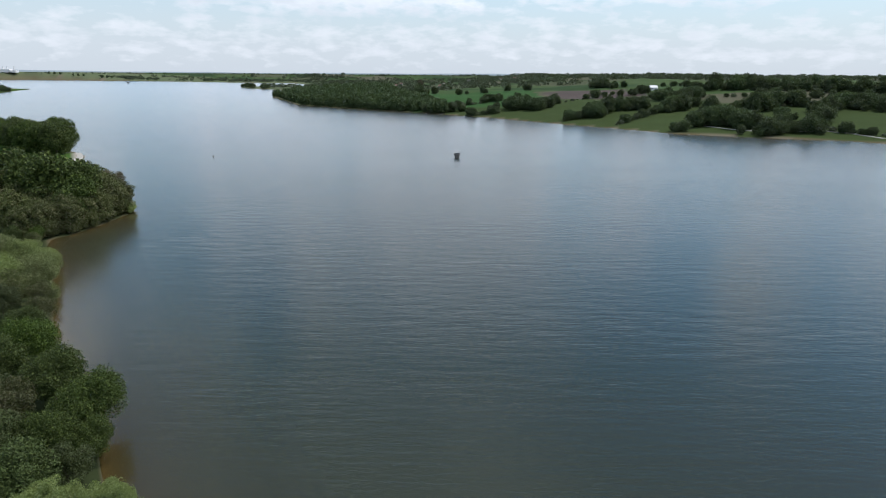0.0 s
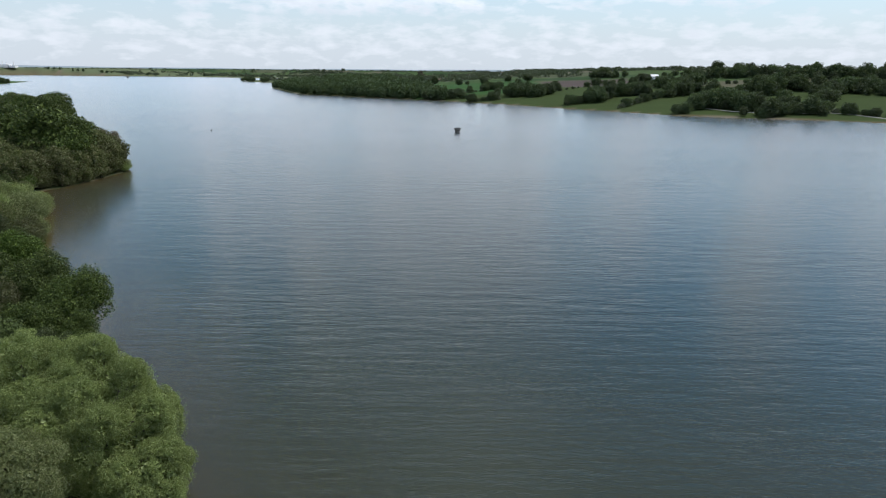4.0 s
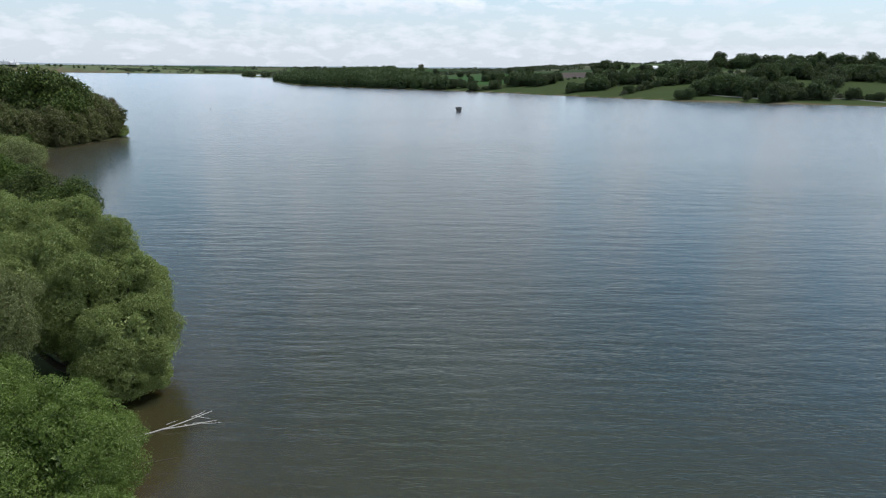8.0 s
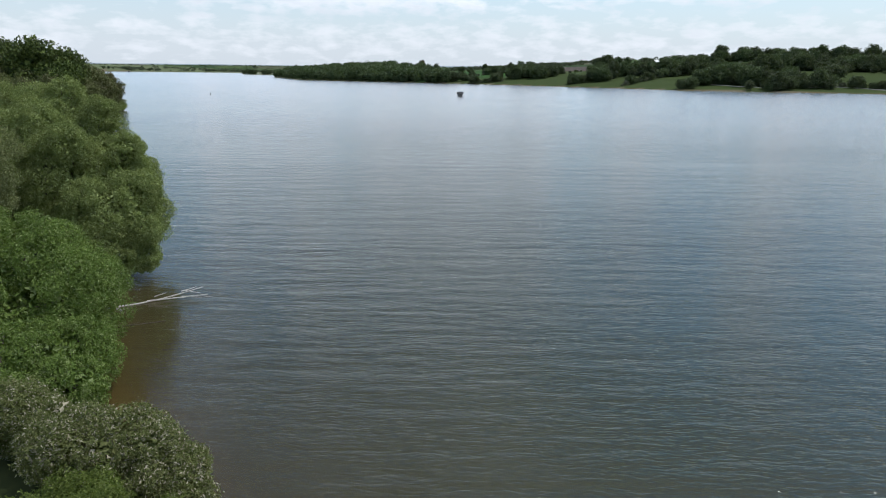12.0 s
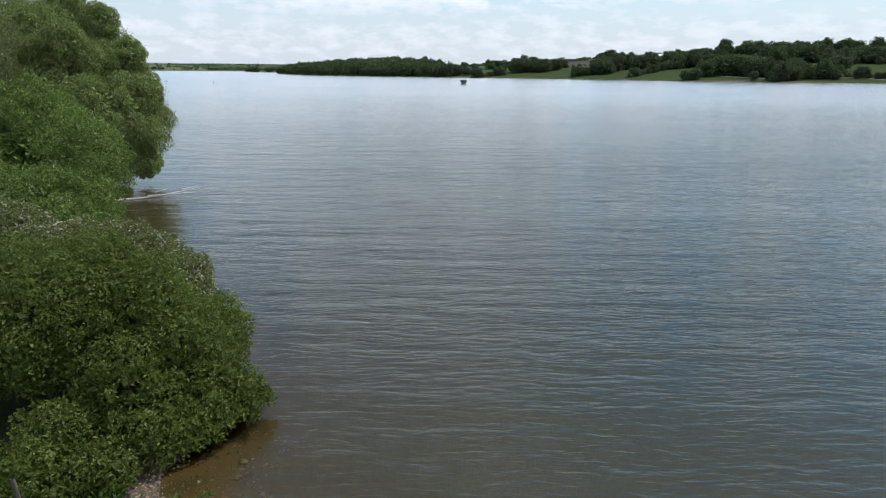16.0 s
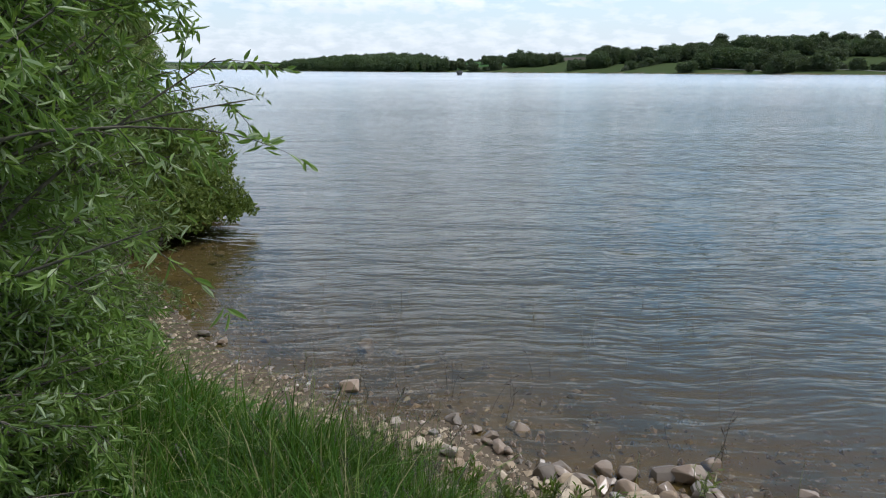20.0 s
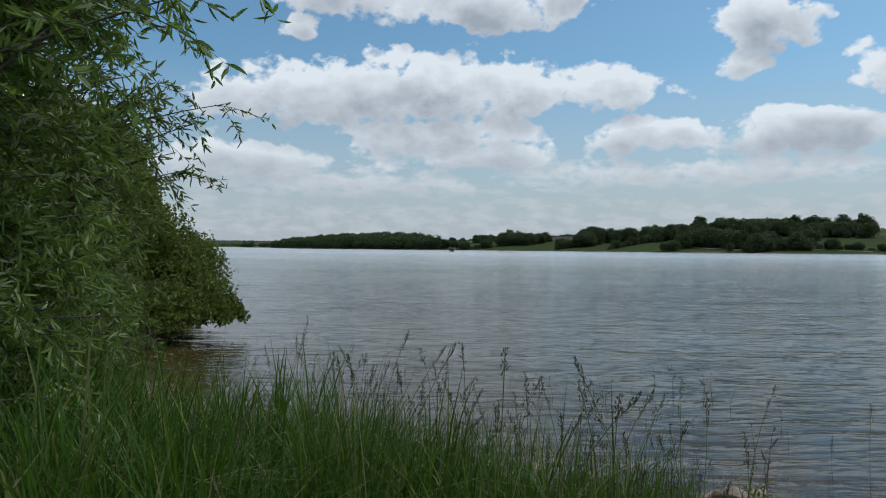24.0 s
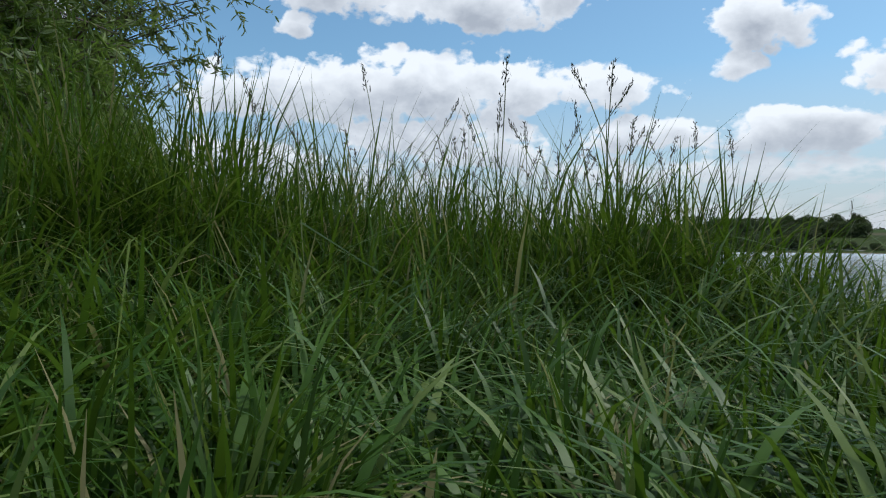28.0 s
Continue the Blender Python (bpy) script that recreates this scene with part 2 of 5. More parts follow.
def mat_bark():
    q = Mat("bark")
    v = q.scaled(q.pos(), 6, 6, 1.5)
    c = q.ramp(q.noise(3, 6, vec=v), [(0.3, (0.045, 0.038, 0.026)), (0.7, (0.14, 0.12, 0.085))])
    p = q.put("BsdfPrincipled", Base_Color=c, Roughness=0.9)
    q.l.new(q.bump(q.noise(5, 6, vec=v), 0.6, 0.03), p.inputs["Normal"])
    return q.done(p.outputs[0])


def mat_dead_wood():
    q = Mat("bleached_wood")
    v = q.scaled(q.pos(), 3, 3, 3)
    c = q.ramp(q.noise(4, 5, vec=v), [(0.3, (0.34, 0.31, 0.26)), (0.7, (0.66, 0.62, 0.55))])
    p = q.put("BsdfPrincipled", Base_Color=c, Roughness=0.8)
    return q.done(p.outputs[0])


def mat_ground():
    """Turf, field and bare soil by the plan's own colour, with mottling at several sizes."""
    q = Mat("turf_and_soil")
    c = q.attr("land")
    n1 = q.noise(0.02, 5, 0.6)
    n2 = q.noise(1.2, 6, 0.65)
    n3 = q.noise(14, 4, 0.6)
    k = q.math("ADD", 0.55, q.math("ADD", q.math("MULTIPLY", n1, 0.4), q.math("ADD", q.math("MULTIPLY", n2, 0.3), q.math("MULTIPLY", n3, 0.25))))
    vm = q.n.new("ShaderNodeVectorMath")
    vm.operation = "SCALE"
    q.l.new(c, vm.inputs[0])
    q.l.new(k, vm.inputs["Scale"])
    p = q.put("BsdfPrincipled", Base_Color=vm.outputs[0], Roughness=1.0, Specular_IOR_Level=0.03)
    q.l.new(q.bump(n3, 0.5, 0.03), p.inputs["Normal"])
    return q.done(p.outputs[0])


def mat_water():
    """Lake water: wind ripples of four lengths on the surface, murky body that hides the bed within about a metre of depth."""
    q = Mat("lake_water")
    pos = q.pos()
    open_ = q.attr("open", "Fac")
    warp = q.put("VectorMath")
    warp.operation = "MULTIPLY_ADD"
    nv = q.put("TexNoise", Scale=0.4, Detail=2)
    q.l.new(pos, nv.inputs["Vector"])
    q.l.new(nv.outputs["Color"], warp.inputs[0])
    warp.inputs[1].default_value = (0.9, 0.7, 0)
    q.l.new(pos, warp.inputs[2])
    wv = warp.outputs[0]

    def crests(n, sharp):
        # ridged noise: broad troughs between narrow crests
        r = q.math("SUBTRACT", 1.0, q.math("ABSOLUTE", q.math("SUBTRACT", q.math("MULTIPLY", n, 2.0), 1.0)))
        return q.math("ADD", n, q.math("MULTIPLY", r, sharp))

    swell = q.noise(1.0, 2, 0.5, q.scaled(pos, 0.075, 0.34, 1, -0.1))
    chop = crests(q.noise(1.0, 2, 0.5, q.scaled(wv, 0.36, 1.2, 1, 0.05)), 0.15)
    ripple = crests(q.noise(1.0, 2, 0.55, q.scaled(wv, 1.2, 4.6, 1, -0.04)), 0.22)
    cat = q.noise(1.0, 2, 0.55, q.scaled(wv, 3.0, 9.0, 1, 0.09))
    calm = q.math("SUBTRACT", 1.0, q.math("MULTIPLY", q.math("MINIMUM", q.math("MULTIPLY", open_, 3.0), 1.0), 0.6))
    h = q.math("ADD", q.math("ADD", q.math("MULTIPLY", swell, 0.2), q.math("MULTIPLY", chop, 0.09)), q.math("MULTIPLY", calm, q.math("ADD", q.math("MULTIPLY", ripple, 0.066), q.math("MULTIPLY", cat, 0.009))))
    gust = q.ramp(q.noise(0.011, 4, 0.55, q.scaled(pos, 0.5, 1.7, 1), 0.7), [(0.36, (0.45, 0.45, 0.45)), (0.64, (1.25, 1.25, 1.25))])
    slick = q.ramp(q.noise(1.0, 3, 0.5, q.scaled(pos, 0.0035, 0.03, 1, 0.1), 0.5), [(0.56, (1, 1, 1)), (0.66, (0.45, 0.45, 0.45))])
    far = q.math("SUBTRACT", 1.0, q.math("MULTIPLY", q.math("MINIMUM", q.math("MULTIPLY", open_, 1.6), 1.0), 0.45))
    amp = q.math("MULTIPLY", q.math("MULTIPLY", gust, slick), q.math("MULTIPLY", q.attr("lee", "Fac"), far))
    bn = q.put("Bump", Distance=1.0, Height=h, Strength=amp)
    nrm = bn.outputs[0]
    rough = q.math("ADD", 0.085, q.math("MULTIPLY", q.math("POWER", q.math("MINIMUM", q.math("MULTIPLY", open_, 1.5), 1.0), 0.8), 0.11))
    fr = q.put("Fresnel", IOR=1.34, Normal=nrm)
    gl = q.put("BsdfGlossy", Color=(1, 1, 1, 1), Roughness=rough, Normal=nrm)
    body = q.put("BsdfDiffuse", Color=q.mix(q.attr("silt", "Fac"), q.mix(q.noise(0.01, 3), (0.011, 0.0175, 0.008), (0.015, 0.0215, 0.0105)), (0.048, 0.05, 0.024)))
    clear = q.put("BsdfTransparent", Color=(0.8, 0.74, 0.55, 1))
    low = q.put("MixShader", Fac=q.attr("murk", "Fac"))
    q.l.new(clear.outputs[0], low.inputs[1])
    q.l.new(body.outputs[0], low.inputs[2])
    top = q.put("MixShader", Fac=fr.outputs[0])
    q.l.new(low.outputs[0], top.inputs[1])
    q.l.new(gl.outputs[0], top.inputs[2])
    return q.done(top.outputs[0])


def mat_stone():
    q = Mat("limestone")
    rnd = q.put("ObjectInfo").outputs["Random"]
    isl = q.put("NewGeometry").outputs["Random Per Island"]
    r = q.math("FRACT", q.math("ADD", rnd, isl))
    c = q.ramp(r, [(0.0, (0.15, 0.105, 0.068)), (0.25, (0.25, 0.185, 0.115)), (0.55, (0.33, 0.262, 0.17)), (0.85, (0.39, 0.32, 0.22)), (1.0, (0.19, 0.178, 0.165))])
    k = q.noise(9, 6, 0.65)
    c = q.mix(q.math("MULTIPLY", k, 0.45), c, (0.2, 0.145, 0.085))
    p = q.put("BsdfPrincipled", Base_Color=c, Roughness=0.85)
    q.l.new(q.bump(q.noise(25, 6), 0.5, 0.01), p.inputs["Normal"])
    return q.done(p.outputs[0])


def mat_plain(name, c, rough=0.8, metal=0.0, grain=8.0):
    q = Mat(name)
    k = q.noise(grain, 6, 0.6)
    col = q.mix(k, [v * 0.7 for v in c], [min(1, v * 1.25) for v in c])
    p = q.put("BsdfPrincipled", Base_Color=col, Roughness=rough, Metallic=metal)
    q.l.new(q.bump(k, 0.25, 0.02), p.inputs["Normal"])
    return q.done(p.outputs[0])


def mat_wet_stone():
    q = Mat("wet_stone")
    rnd = q.math("FRACT", q.math("ADD", q.put("ObjectInfo").outputs["Random"], q.put("NewGeometry").outputs["Random Per Island"]))
    c = q.ramp(rnd, [(0.0, (0.1, 0.08, 0.055)), (0.4, (0.19, 0.135, 0.085)), (0.7, (0.3, 0.21, 0.13)), (1.0, (0.2, 0.18, 0.15))])
    k = q.noise(12, 6, 0.65)
    c = q.mix(q.math("MULTIPLY", k, 0.6), c, (0.07, 0.055, 0.036))
    p = q.put("BsdfPrincipled", Base_Color=c, Roughness=0.35)
    q.l.new(q.bump(q.noise(25, 6), 0.4, 0.01), p.inputs["Normal"])
    return q.done(p.outputs[0])


M_STONE_WET = mat_wet_stone()
M_BARK, M_DEAD, M_GROUND, M_WATER, M_STONE = mat_bark(), mat_dead_wood(), mat_ground(), mat_water(), mat_stone()
M_CONC = mat_plain("weathered_concrete", (0.16, 0.15, 0.14), 0.9, 0, 1.5)
M_GRAVEL = mat_plain("pale_gravel", (0.4, 0.37, 0.31), 0.9, 0, 1.2)
M_IRON = mat_plain("painted_iron", (0.05, 0.055, 0.06), 0.5, 0.3)
M_RENDERED = mat_plain("white_wall", (0.75, 0.73, 0.7), 0.8, 0, 0.5)
M_ROOF = mat_plain("roof_tile", (0.2, 0.11, 0.08), 0.85, 0, 0.5)
M_BUOY = mat_plain("buoy_paint", (0.1, 0.08, 0.05), 0.5)
M_SEED = mat_plain("grass_seed", (0.085, 0.068, 0.048), 0.8, 0, 40)
M_STEM = mat_plain("grass_stem", (0.14, 0.17, 0.06), 0.7, 0, 30)

# ---------------------------------------------------------------- building helpers


def raw_mesh(name, V, F, mat, smooth=False, mats=None, index=None):
    """A mesh from arrays of corners and of faces that all have as many corners."""
    V, F = np.asarray(V, np.float32), np.asarray(F, np.int32)
    me = bpy.data.meshes.new(name)
    k = F.shape[1]
    me.vertices.add(len(V))
    me.vertices.foreach_set("co", V.ravel())
    me.loops.add(F.size)
    me.loops.foreach_set("vertex_index", F.ravel())
    me.polygons.add(len(F))
    me.polygons.foreach_set("loop_start", np.arange(0, F.size, k, dtype=np.int32))
    for m in (mats or [mat]):
        me.materials.append(m)
    if index is not None:
        me.polygons.foreach_set("material_index", np.asarray(index, np.int32))
    me.polygons.foreach_set("use_smooth", np.full(len(F), smooth, bool))
    me.update(calc_edges=True)
    return me


def holder(name, at=(0, 0, 0), rz=0.0, scale=1.0):
    ob = new(name)
    ob.empty_display_size = 0.2
    ob.matrix_basis = pose(*at, 0, 0, rz) @ Matrix.Scale(scale, 4)
    return ob


def child(name, mesh, parent, label=""):
    ob = new(name, mesh)
    ob.parent = parent
    if label:
        ob["label"] = label
    return ob


def part(name, bm, material, parent, label="", smooth=False):
    me = bpy.data.meshes.new(name)
    bm.to_mesh(me)
    bm.free()
    me.materials.append(material)
    if smooth:
        me.polygons.foreach_set("use_smooth", np.full(len(me.polygons), True, bool))
    return child(name, me, parent, label)


def unit(v):
    return v / np.maximum(np.linalg.norm(v, axis=-1, keepdims=True), 1e-9)


def leaf_arrays(rng, P, axis, L, W, curl=0.15, face=None):
    """Pointed leaves of four corners: where they start, which way they point, length and width; face is the side they turn outwards."""
    n = len(P)
    axis = unit(axis)
    away = rng.normal(size=(n, 3)) if face is None else face + rng.normal(size=(n, 3)) * 0.42
    side = unit(np.cross(axis, away))
    up = np.cross(side, axis)
    L, W = np.broadcast_to(L, n)[:, None], np.broadcast_to(W, n)[:, None]
    mid = P + axis * L * 0.42 + up * L * curl
    V = np.stack([P, mid + side * W * 0.5, P + axis * L, mid - side * W * 0.5], 1).reshape(-1, 3)
    return V, np.arange(4 * n).reshape(n, 4)


def tube(pts, radii, sides=6):
    pts, radii = np.asarray(pts, float), np.asarray(radii, float)
    t = unit(np.gradient(pts, axis=0))
    a = unit(np.cross(t, np.array([0.31, 0.73, 0.6])))
    b = np.cross(t, a)
    ang = np.arange(sides) * 2 * np.pi / sides
    V = (pts[:, None] + radii[:, None, None] * (np.cos(ang)[None, :, None] * a[:, None] + np.sin(ang)[None, :, None] * b[:, None])).reshape(-1, 3)
    i, j = np.meshgrid(np.arange(len(pts) - 1), np.arange(sides), indexing="ij")
    q = np.stack([i * sides + j, i * sides + (j + 1) % sides, (i + 1) * sides + (j + 1) % sides, (i + 1) * sides + j], -1).reshape(-1, 4)
    return V, q


def joined(pieces):
    Vs, Fs, o = [], [], 0
    for V, F in pieces:
        Vs.append(V)
        Fs.append(F + o)
        o += len(V)
    return np.concatenate(Vs), np.concatenate(Fs)


def limb(rng, a, b, r0, r1, bend=0.12, steps=6, sides=6):
    a, b = np.asarray(a, float), np.asarray(b, float)
    s = np.linspace(0, 1, steps)[:, None]
    side = rng.normal(size=3) * np.linalg.norm(b - a) * bend
    pts = a + (b - a) * s + side * np.sin(s * np.pi) + np.array([0, 0, 1.0]) * np.sin(s * np.pi) * bend * np.linalg.norm(b - a) * 0.5
    return tube(pts, r0 + (r1 - r0) * s[:, 0], sides)


def puffs_of(rng, centre, size, k, puff, low=-0.35):
    """Clumps that make up a crown: spread over an uneven egg."""
    d = unit(rng.normal(size=(k * 3, 3)))
    d = d[d[:, 2] > low][:k]
    rad = (0.58 + 0.2 * rng.random(len(d)))[:, None]
    C = np.asarray(centre) + d * np.asarray(size) * rad
    R = puff * (0.7 + 0.6 * rng.random(len(d)))
    return C, R


def leaves_on(rng, C, R, n, L, W, droop=0.0, inner=0.35, squash=0.85, out=0.7):
    """n leaves in clumps with centres C and radii R, most of them near the skin."""
    w = R ** 2
    idx = rng.choice(len(C), n, p=w / w.sum())
    d = unit(rng.normal(size=(n, 3)))
    rr = 1 - inner * rng.random(n) ** 1.5 + 0.08 * rng.normal(size=n)
    P = C[idx] + d * (R[idx] * rr)[:, None] * np.array([1, 1, squash])
    r = rng.normal(size=(n, 3))
    axis = r - d * (r * d).sum(1, keepdims=True) * 0.6 + d * 0.35 + np.array([0, 0, -droop])
    k = 0.7 + 0.6 * rng.random(n)
    return leaf_arrays(rng, P - axis * L * 0.3, axis, L * k, W * k, face=d)


def make_tree(name, rng, height, spread, mat, n, leaf, puff=0.3, k=46, droop=0.0, label="", category="tree", trunk=True, low=-0.45, base=0.0):
    """A tree as one thing: trunk with limbs, and a crown of many leaf sprays."""
    ob = holder(name)
    cz = height * (0.5 + base) if trunk else height * 0.42
    size = np.array([spread, spread, height - cz])
    C, R = puffs_of(rng, (0, 0, cz), size, k, puff * spread, low)
    C[:, 2] = np.maximum(C[:, 2], R * 0.6)
    C2, R2 = puffs_of(rng, (0, 0, cz), size * 0.6, k // 3, puff * spread * 1.2, low)
    C, R = np.concatenate([C, C2]), np.concatenate([R, R2])
    V, F = leaves_on(rng, C, R, n, leaf, leaf * 0.55, droop)
    V[:, 2] = np.maximum(V[:, 2], 0.05)
    pieces = [limb(rng, (0, 0, -0.3), (0.02 * height, 0.01 * height, cz), height * 0.028, height * 0.014, 0.04)]
    for q in range(6):
        t = C[rng.integers(len(C))]
        pieces.append(limb(rng, (0.01 * height, 0, cz * (0.35 + 0.5 * rng.random())), t, height * 0.011, height * 0.003, 0.12, 5, 4))
    tv, tf = joined(pieces)
    child("trunk", raw_mesh("trunk", tv, tf, M_BARK, True), ob)
    child("crown", raw_mesh("crown", V, F, mat), ob)
    return tagged(ob, label, category)


def far_tree(name, rng, h, w, mat, n, leaf, label):
    """A full round tree, leafy down to the grass: uneven dome of clumps over a short trunk."""
    ob = holder(name)
    d = unit(rng.normal(size=(64, 3)))
    d = d[d[:, 2] > -0.9][:52]
    dent = (0.72 + 0.2 * rng.random(len(d)))[:, None]
    C = np.array([0, 0, h * 0.47]) + d * np.array([w, w, h * 0.5]) * dent
    R = w * (0.2 + 0.16 * rng.random(len(d)))
    C[:, 2] = np.clip(C[:, 2], R * 0.7, h - R * 0.5)
    V, F = leaves_on(rng, C, R, n, leaf, leaf * 0.62, 0.15, squash=0.9)
    V[:, 2] = np.maximum(V[:, 2], 0.05)
    d2 = unit(rng.normal(size=(n // 5, 3)))
    V2, F2 = leaf_arrays(rng, np.array([0, 0, h * 0.45]) + d2 * np.array([w, w, h * 0.45]) * 0.62, rng.normal(size=d2.shape), leaf * 1.9, leaf * 1.5, face=d2)
    V2[:, 2] = np.maximum(V2[:, 2], 0.05)
    V, F = joined([(V, F), (V2, F2)])
    tv, tf = limb(rng, (0, 0, -0.3), (0, 0, h * 0.6), h * 0.03, h * 0.012, 0.04)
    child("trunk", raw_mesh("trunk", tv, tf, M_BARK, True), ob)
    child("crown", raw_mesh("crown", V, F, mat), ob)
    return tagged(ob, label, "tree")


# ---------------------------------------------------------------- plan of the land
# shore of the near bank, then round behind the camera
NEAR = [(5000, -400), (200, -60), (80, -22), (30, -6), (12, 2), (6, 4.3), (3.6, 5.0), (2.4, 5.45), (1.65, 5.55), (1.2, 5.8), (0.7, 6.25), (0.2, 6.75), (-0.4, 6.8),
        (-1.1, 6.95), (-1.5, 7.5), (-2.2, 8.0), (-2.9, 8.4), (-3.9, 9.6), (-5.0, 11.0), (-6.3, 12.4), (-6.7, 13.4), (-6.4, 14.4), (-6.7, 16.0), (-8, 18.8), (-11, 22.5),
        (-13, 25.5), (-16, 29.5), (-20, 34), (-23, 39.5), (-26.5, 44), (-28.5, 49), (-31, 55), (-36, 61), (-41, 72), (-52, 88), (-64, 108), (-82, 130),
        (-95, 149)]
NEAR += [(-111, 175), (-121, 195), (-138, 218), (-143, 229), (-139, 240), (-137, 252), (-136, 275), (-144, 286), (-170, 320), (-215, 390), (-246, 437),
        (-258, 468), (-290, 503), (-340, 560), (-469, 729), (-547, 809), (-800, 1150), (-1127, 1681), (-1180, 1780), (-1298, 2093), (-1500, 2200), (-2400, 2500),
        (-6000, 2800), (-6000, -6000), (6000, -6000)]
FAR = [(6000, 50), (1500, 350), (700, 520), (407, 608), (386, 632), (312, 659), (239, 696), (199, 749), (146, 809), (64, 922), (-16, 1001), (-43, 1025), (-162, 1120),
       (-269, 1219), (-434, 1651), (-400, 2000), (-560, 2250), (-622, 2299), (-740, 2450), (-786, 2548), (-690, 2640), (-560, 2640), (-700, 3300), (-799, 3503), (-1089, 3532),
       (-1285, 3622), (-1660, 3742), (-1960, 3800), (-2400, 3900), (-3300, 3500), (-6000, 3700), (-6000, 9000), (6000, 9000)]


def shore_distance(X, Y, poly):
    """Distance to a shore line, positive on land."""
    p = np.asarray(poly, float)
    q = np.roll(p, -1, 0)
    best = np.full(X.shape, 1e18)
    inside = np.zeros(X.shape, bool)
    for (x0, y0), (x1, y1) in zip(p, q):
        dx, dy = x1 - x0, y1 - y0
        t = np.clip(((X - x0) * dx + (Y - y0) * dy) / (dx * dx + dy * dy), 0, 1)
        best = np.minimum(best, (X - x0 - t * dx) ** 2 + (Y - y0 - t * dy) ** 2)
        if y0 != y1:
            hit = ((y0 > Y) != (y1 > Y)) & (X < dx * (Y - y0) / (y1 - y0) + x0)
            inside ^= hit
    d = np.sqrt(best)
    return np.where(inside, d, -d)


def waviness(X, Y):
    return np.sin(X * 0.031 + 1.3) * np.cos(Y * 0.027 + 0.4) + 0.5 * np.sin(X * 0.083 + Y * 0.061)


def land_height(X, Y):
    """Height of the ground over the water, with the bed of the lake below nought."""
    X, Y = np.asarray(X, float), np.asarray(Y, float)
    dn, df = shore_distance(X, Y, NEAR), shore_distance(X, Y, FAR)
    ripple = 0.03 * (np.sin(X * 3.1 + np.sin(Y * 2.3)) * np.cos(Y * 2.7 + 0.5)) * np.clip(dn - 0.8, 0, 1)
    zn = 0.13 * np.clip(dn, -4, 1.2) + 0.085 * np.clip(dn - 1.2, 0, 4) + 0.02 * np.clip(dn - 5.2, 0, 140) + 0.01 * np.clip(dn - 60, 0, 2000) + ripple
    zn = zn + 2.0 * np.exp(-((X + 215) ** 2 + (Y - 315) ** 2) / 42 ** 2) * np.clip((dn - 4) / 30, 0, 1)
    zn = zn + 0.05 * np.clip(dn + 4, -20, 0) + 0.25 * np.clip(dn + 24, -12, 0)
    top = np.interp(X, [-900, -430, -200, 0, 115, 300, 450, 650, 1200], [6, 18, 26, 16, 22, 32, 46, 50, 50])
    top = top * (1 + 0.1 * waviness(X * 0.4, Y * 0.4))
    zf = np.where(df > 0, top * np.tanh(np.clip(df, 0, None) * 0.1 / top), 0.1 * np.clip(df, -60, 0))
    zf = np.where((df > 0) & (Y > 1700) & (X < 0), np.minimum(zf, 4 + 0.004 * df), zf)
    rim = np.clip((np.hypot(X, Y) - 4000) / 800, 0, 1)
    z = np.where(dn > -60, np.where(df > -60, np.maximum(zn, zf), zn), np.maximum(zf, -6))
    return np.where((dn > 0) | (df > 0), np.maximum(z, rim * rim * (3 - 2 * rim) * 44), np.clip(z, -6, None))


def field_colour(X, Y, Z):
    """Base colour of the ground: shingle, turf, crops and plough by field."""
    dn, df = shore_distance(X, Y, NEAR), shore_distance(X, Y, FAR)
    col = np.tile(np.array([0.05, 0.095, 0.018]), (X.size, 1))
    n = waviness(X, Y)
    far = df > 0
    cell = (np.floor((X + 0.35 * Y + 40 * np.sin(Y * 0.004)) / 230) * 7 + np.floor((Y - 0.3 * X + 60 * np.sin(X * 0.003)) / 330) * 13).astype(int) % 6
    kinds = np.array([[0.045, 0.072, 0.024], [0.03, 0.052, 0.02], [0.055, 0.08, 0.03], [0.07, 0.078, 0.042], [0.038, 0.062, 0.022], [0.085, 0.082, 0.05]])
    col[far] = kinds[cell[far]]
    pasture = far & (df < 260) & (Y < 1250)
    col[pasture] = (0.041, 0.058, 0.019)
    crop = far & (X > -60) & (X < 175) & (Y > 1035 + 0.1 * X) & (Y < 1500)
    col[crop] = (0.035, 0.075, 0.022)
    plough = far & (X > 185) & (X < 345) & (Y > 1120) & (Y < 1330)
    col[plough] = (0.075, 0.06, 0.052)
    west = far & (X < -250) & (Y > 1600) & (df < 420)
    col[west] = (0.1, 0.12, 0.06)
    rim = far & (df < 3.0)
    col[rim] = (0.14, 0.12, 0.08)
    bed = (dn <= 0) & (df <= 0)
    col[bed] = (0.115, 0.092, 0.053)
    blotch = bed & (dn > -1.8) & (np.sin(X * 2.3 + np.sin(Y * 1.7)) * np.cos(Y * 2.9 + X * 0.6) + 0.5 * np.sin(X * 6.1 - Y * 4.7) > 0.45)
    col[blotch] = (0.08, 0.068, 0.04)
    near = dn > 0
    beach = near & (dn < np.interp(X, [-5, -1.6, -0.2, 1.0], [0.7, 0.7, 1.2, 1.6]))
    col[near & (dn < 2.9) & (Y < 6.5) & (X > -1.3)] = (0.085, 0.07, 0.046)
    col[beach] = (0.095, 0.075, 0.052)
    col[near & (dn < 4) & (Y > 18)] = (0.05, 0.055, 0.028)
    col[near & (dn < 40) & (Y > 14) & (X < -7) & (Y < 335)] = (0.035, 0.045, 0.018)
    path = near & (Y > 380) & (dn > 2) & (dn < 6)
    col[path] = (0.32, 0.29, 0.24)
    return col


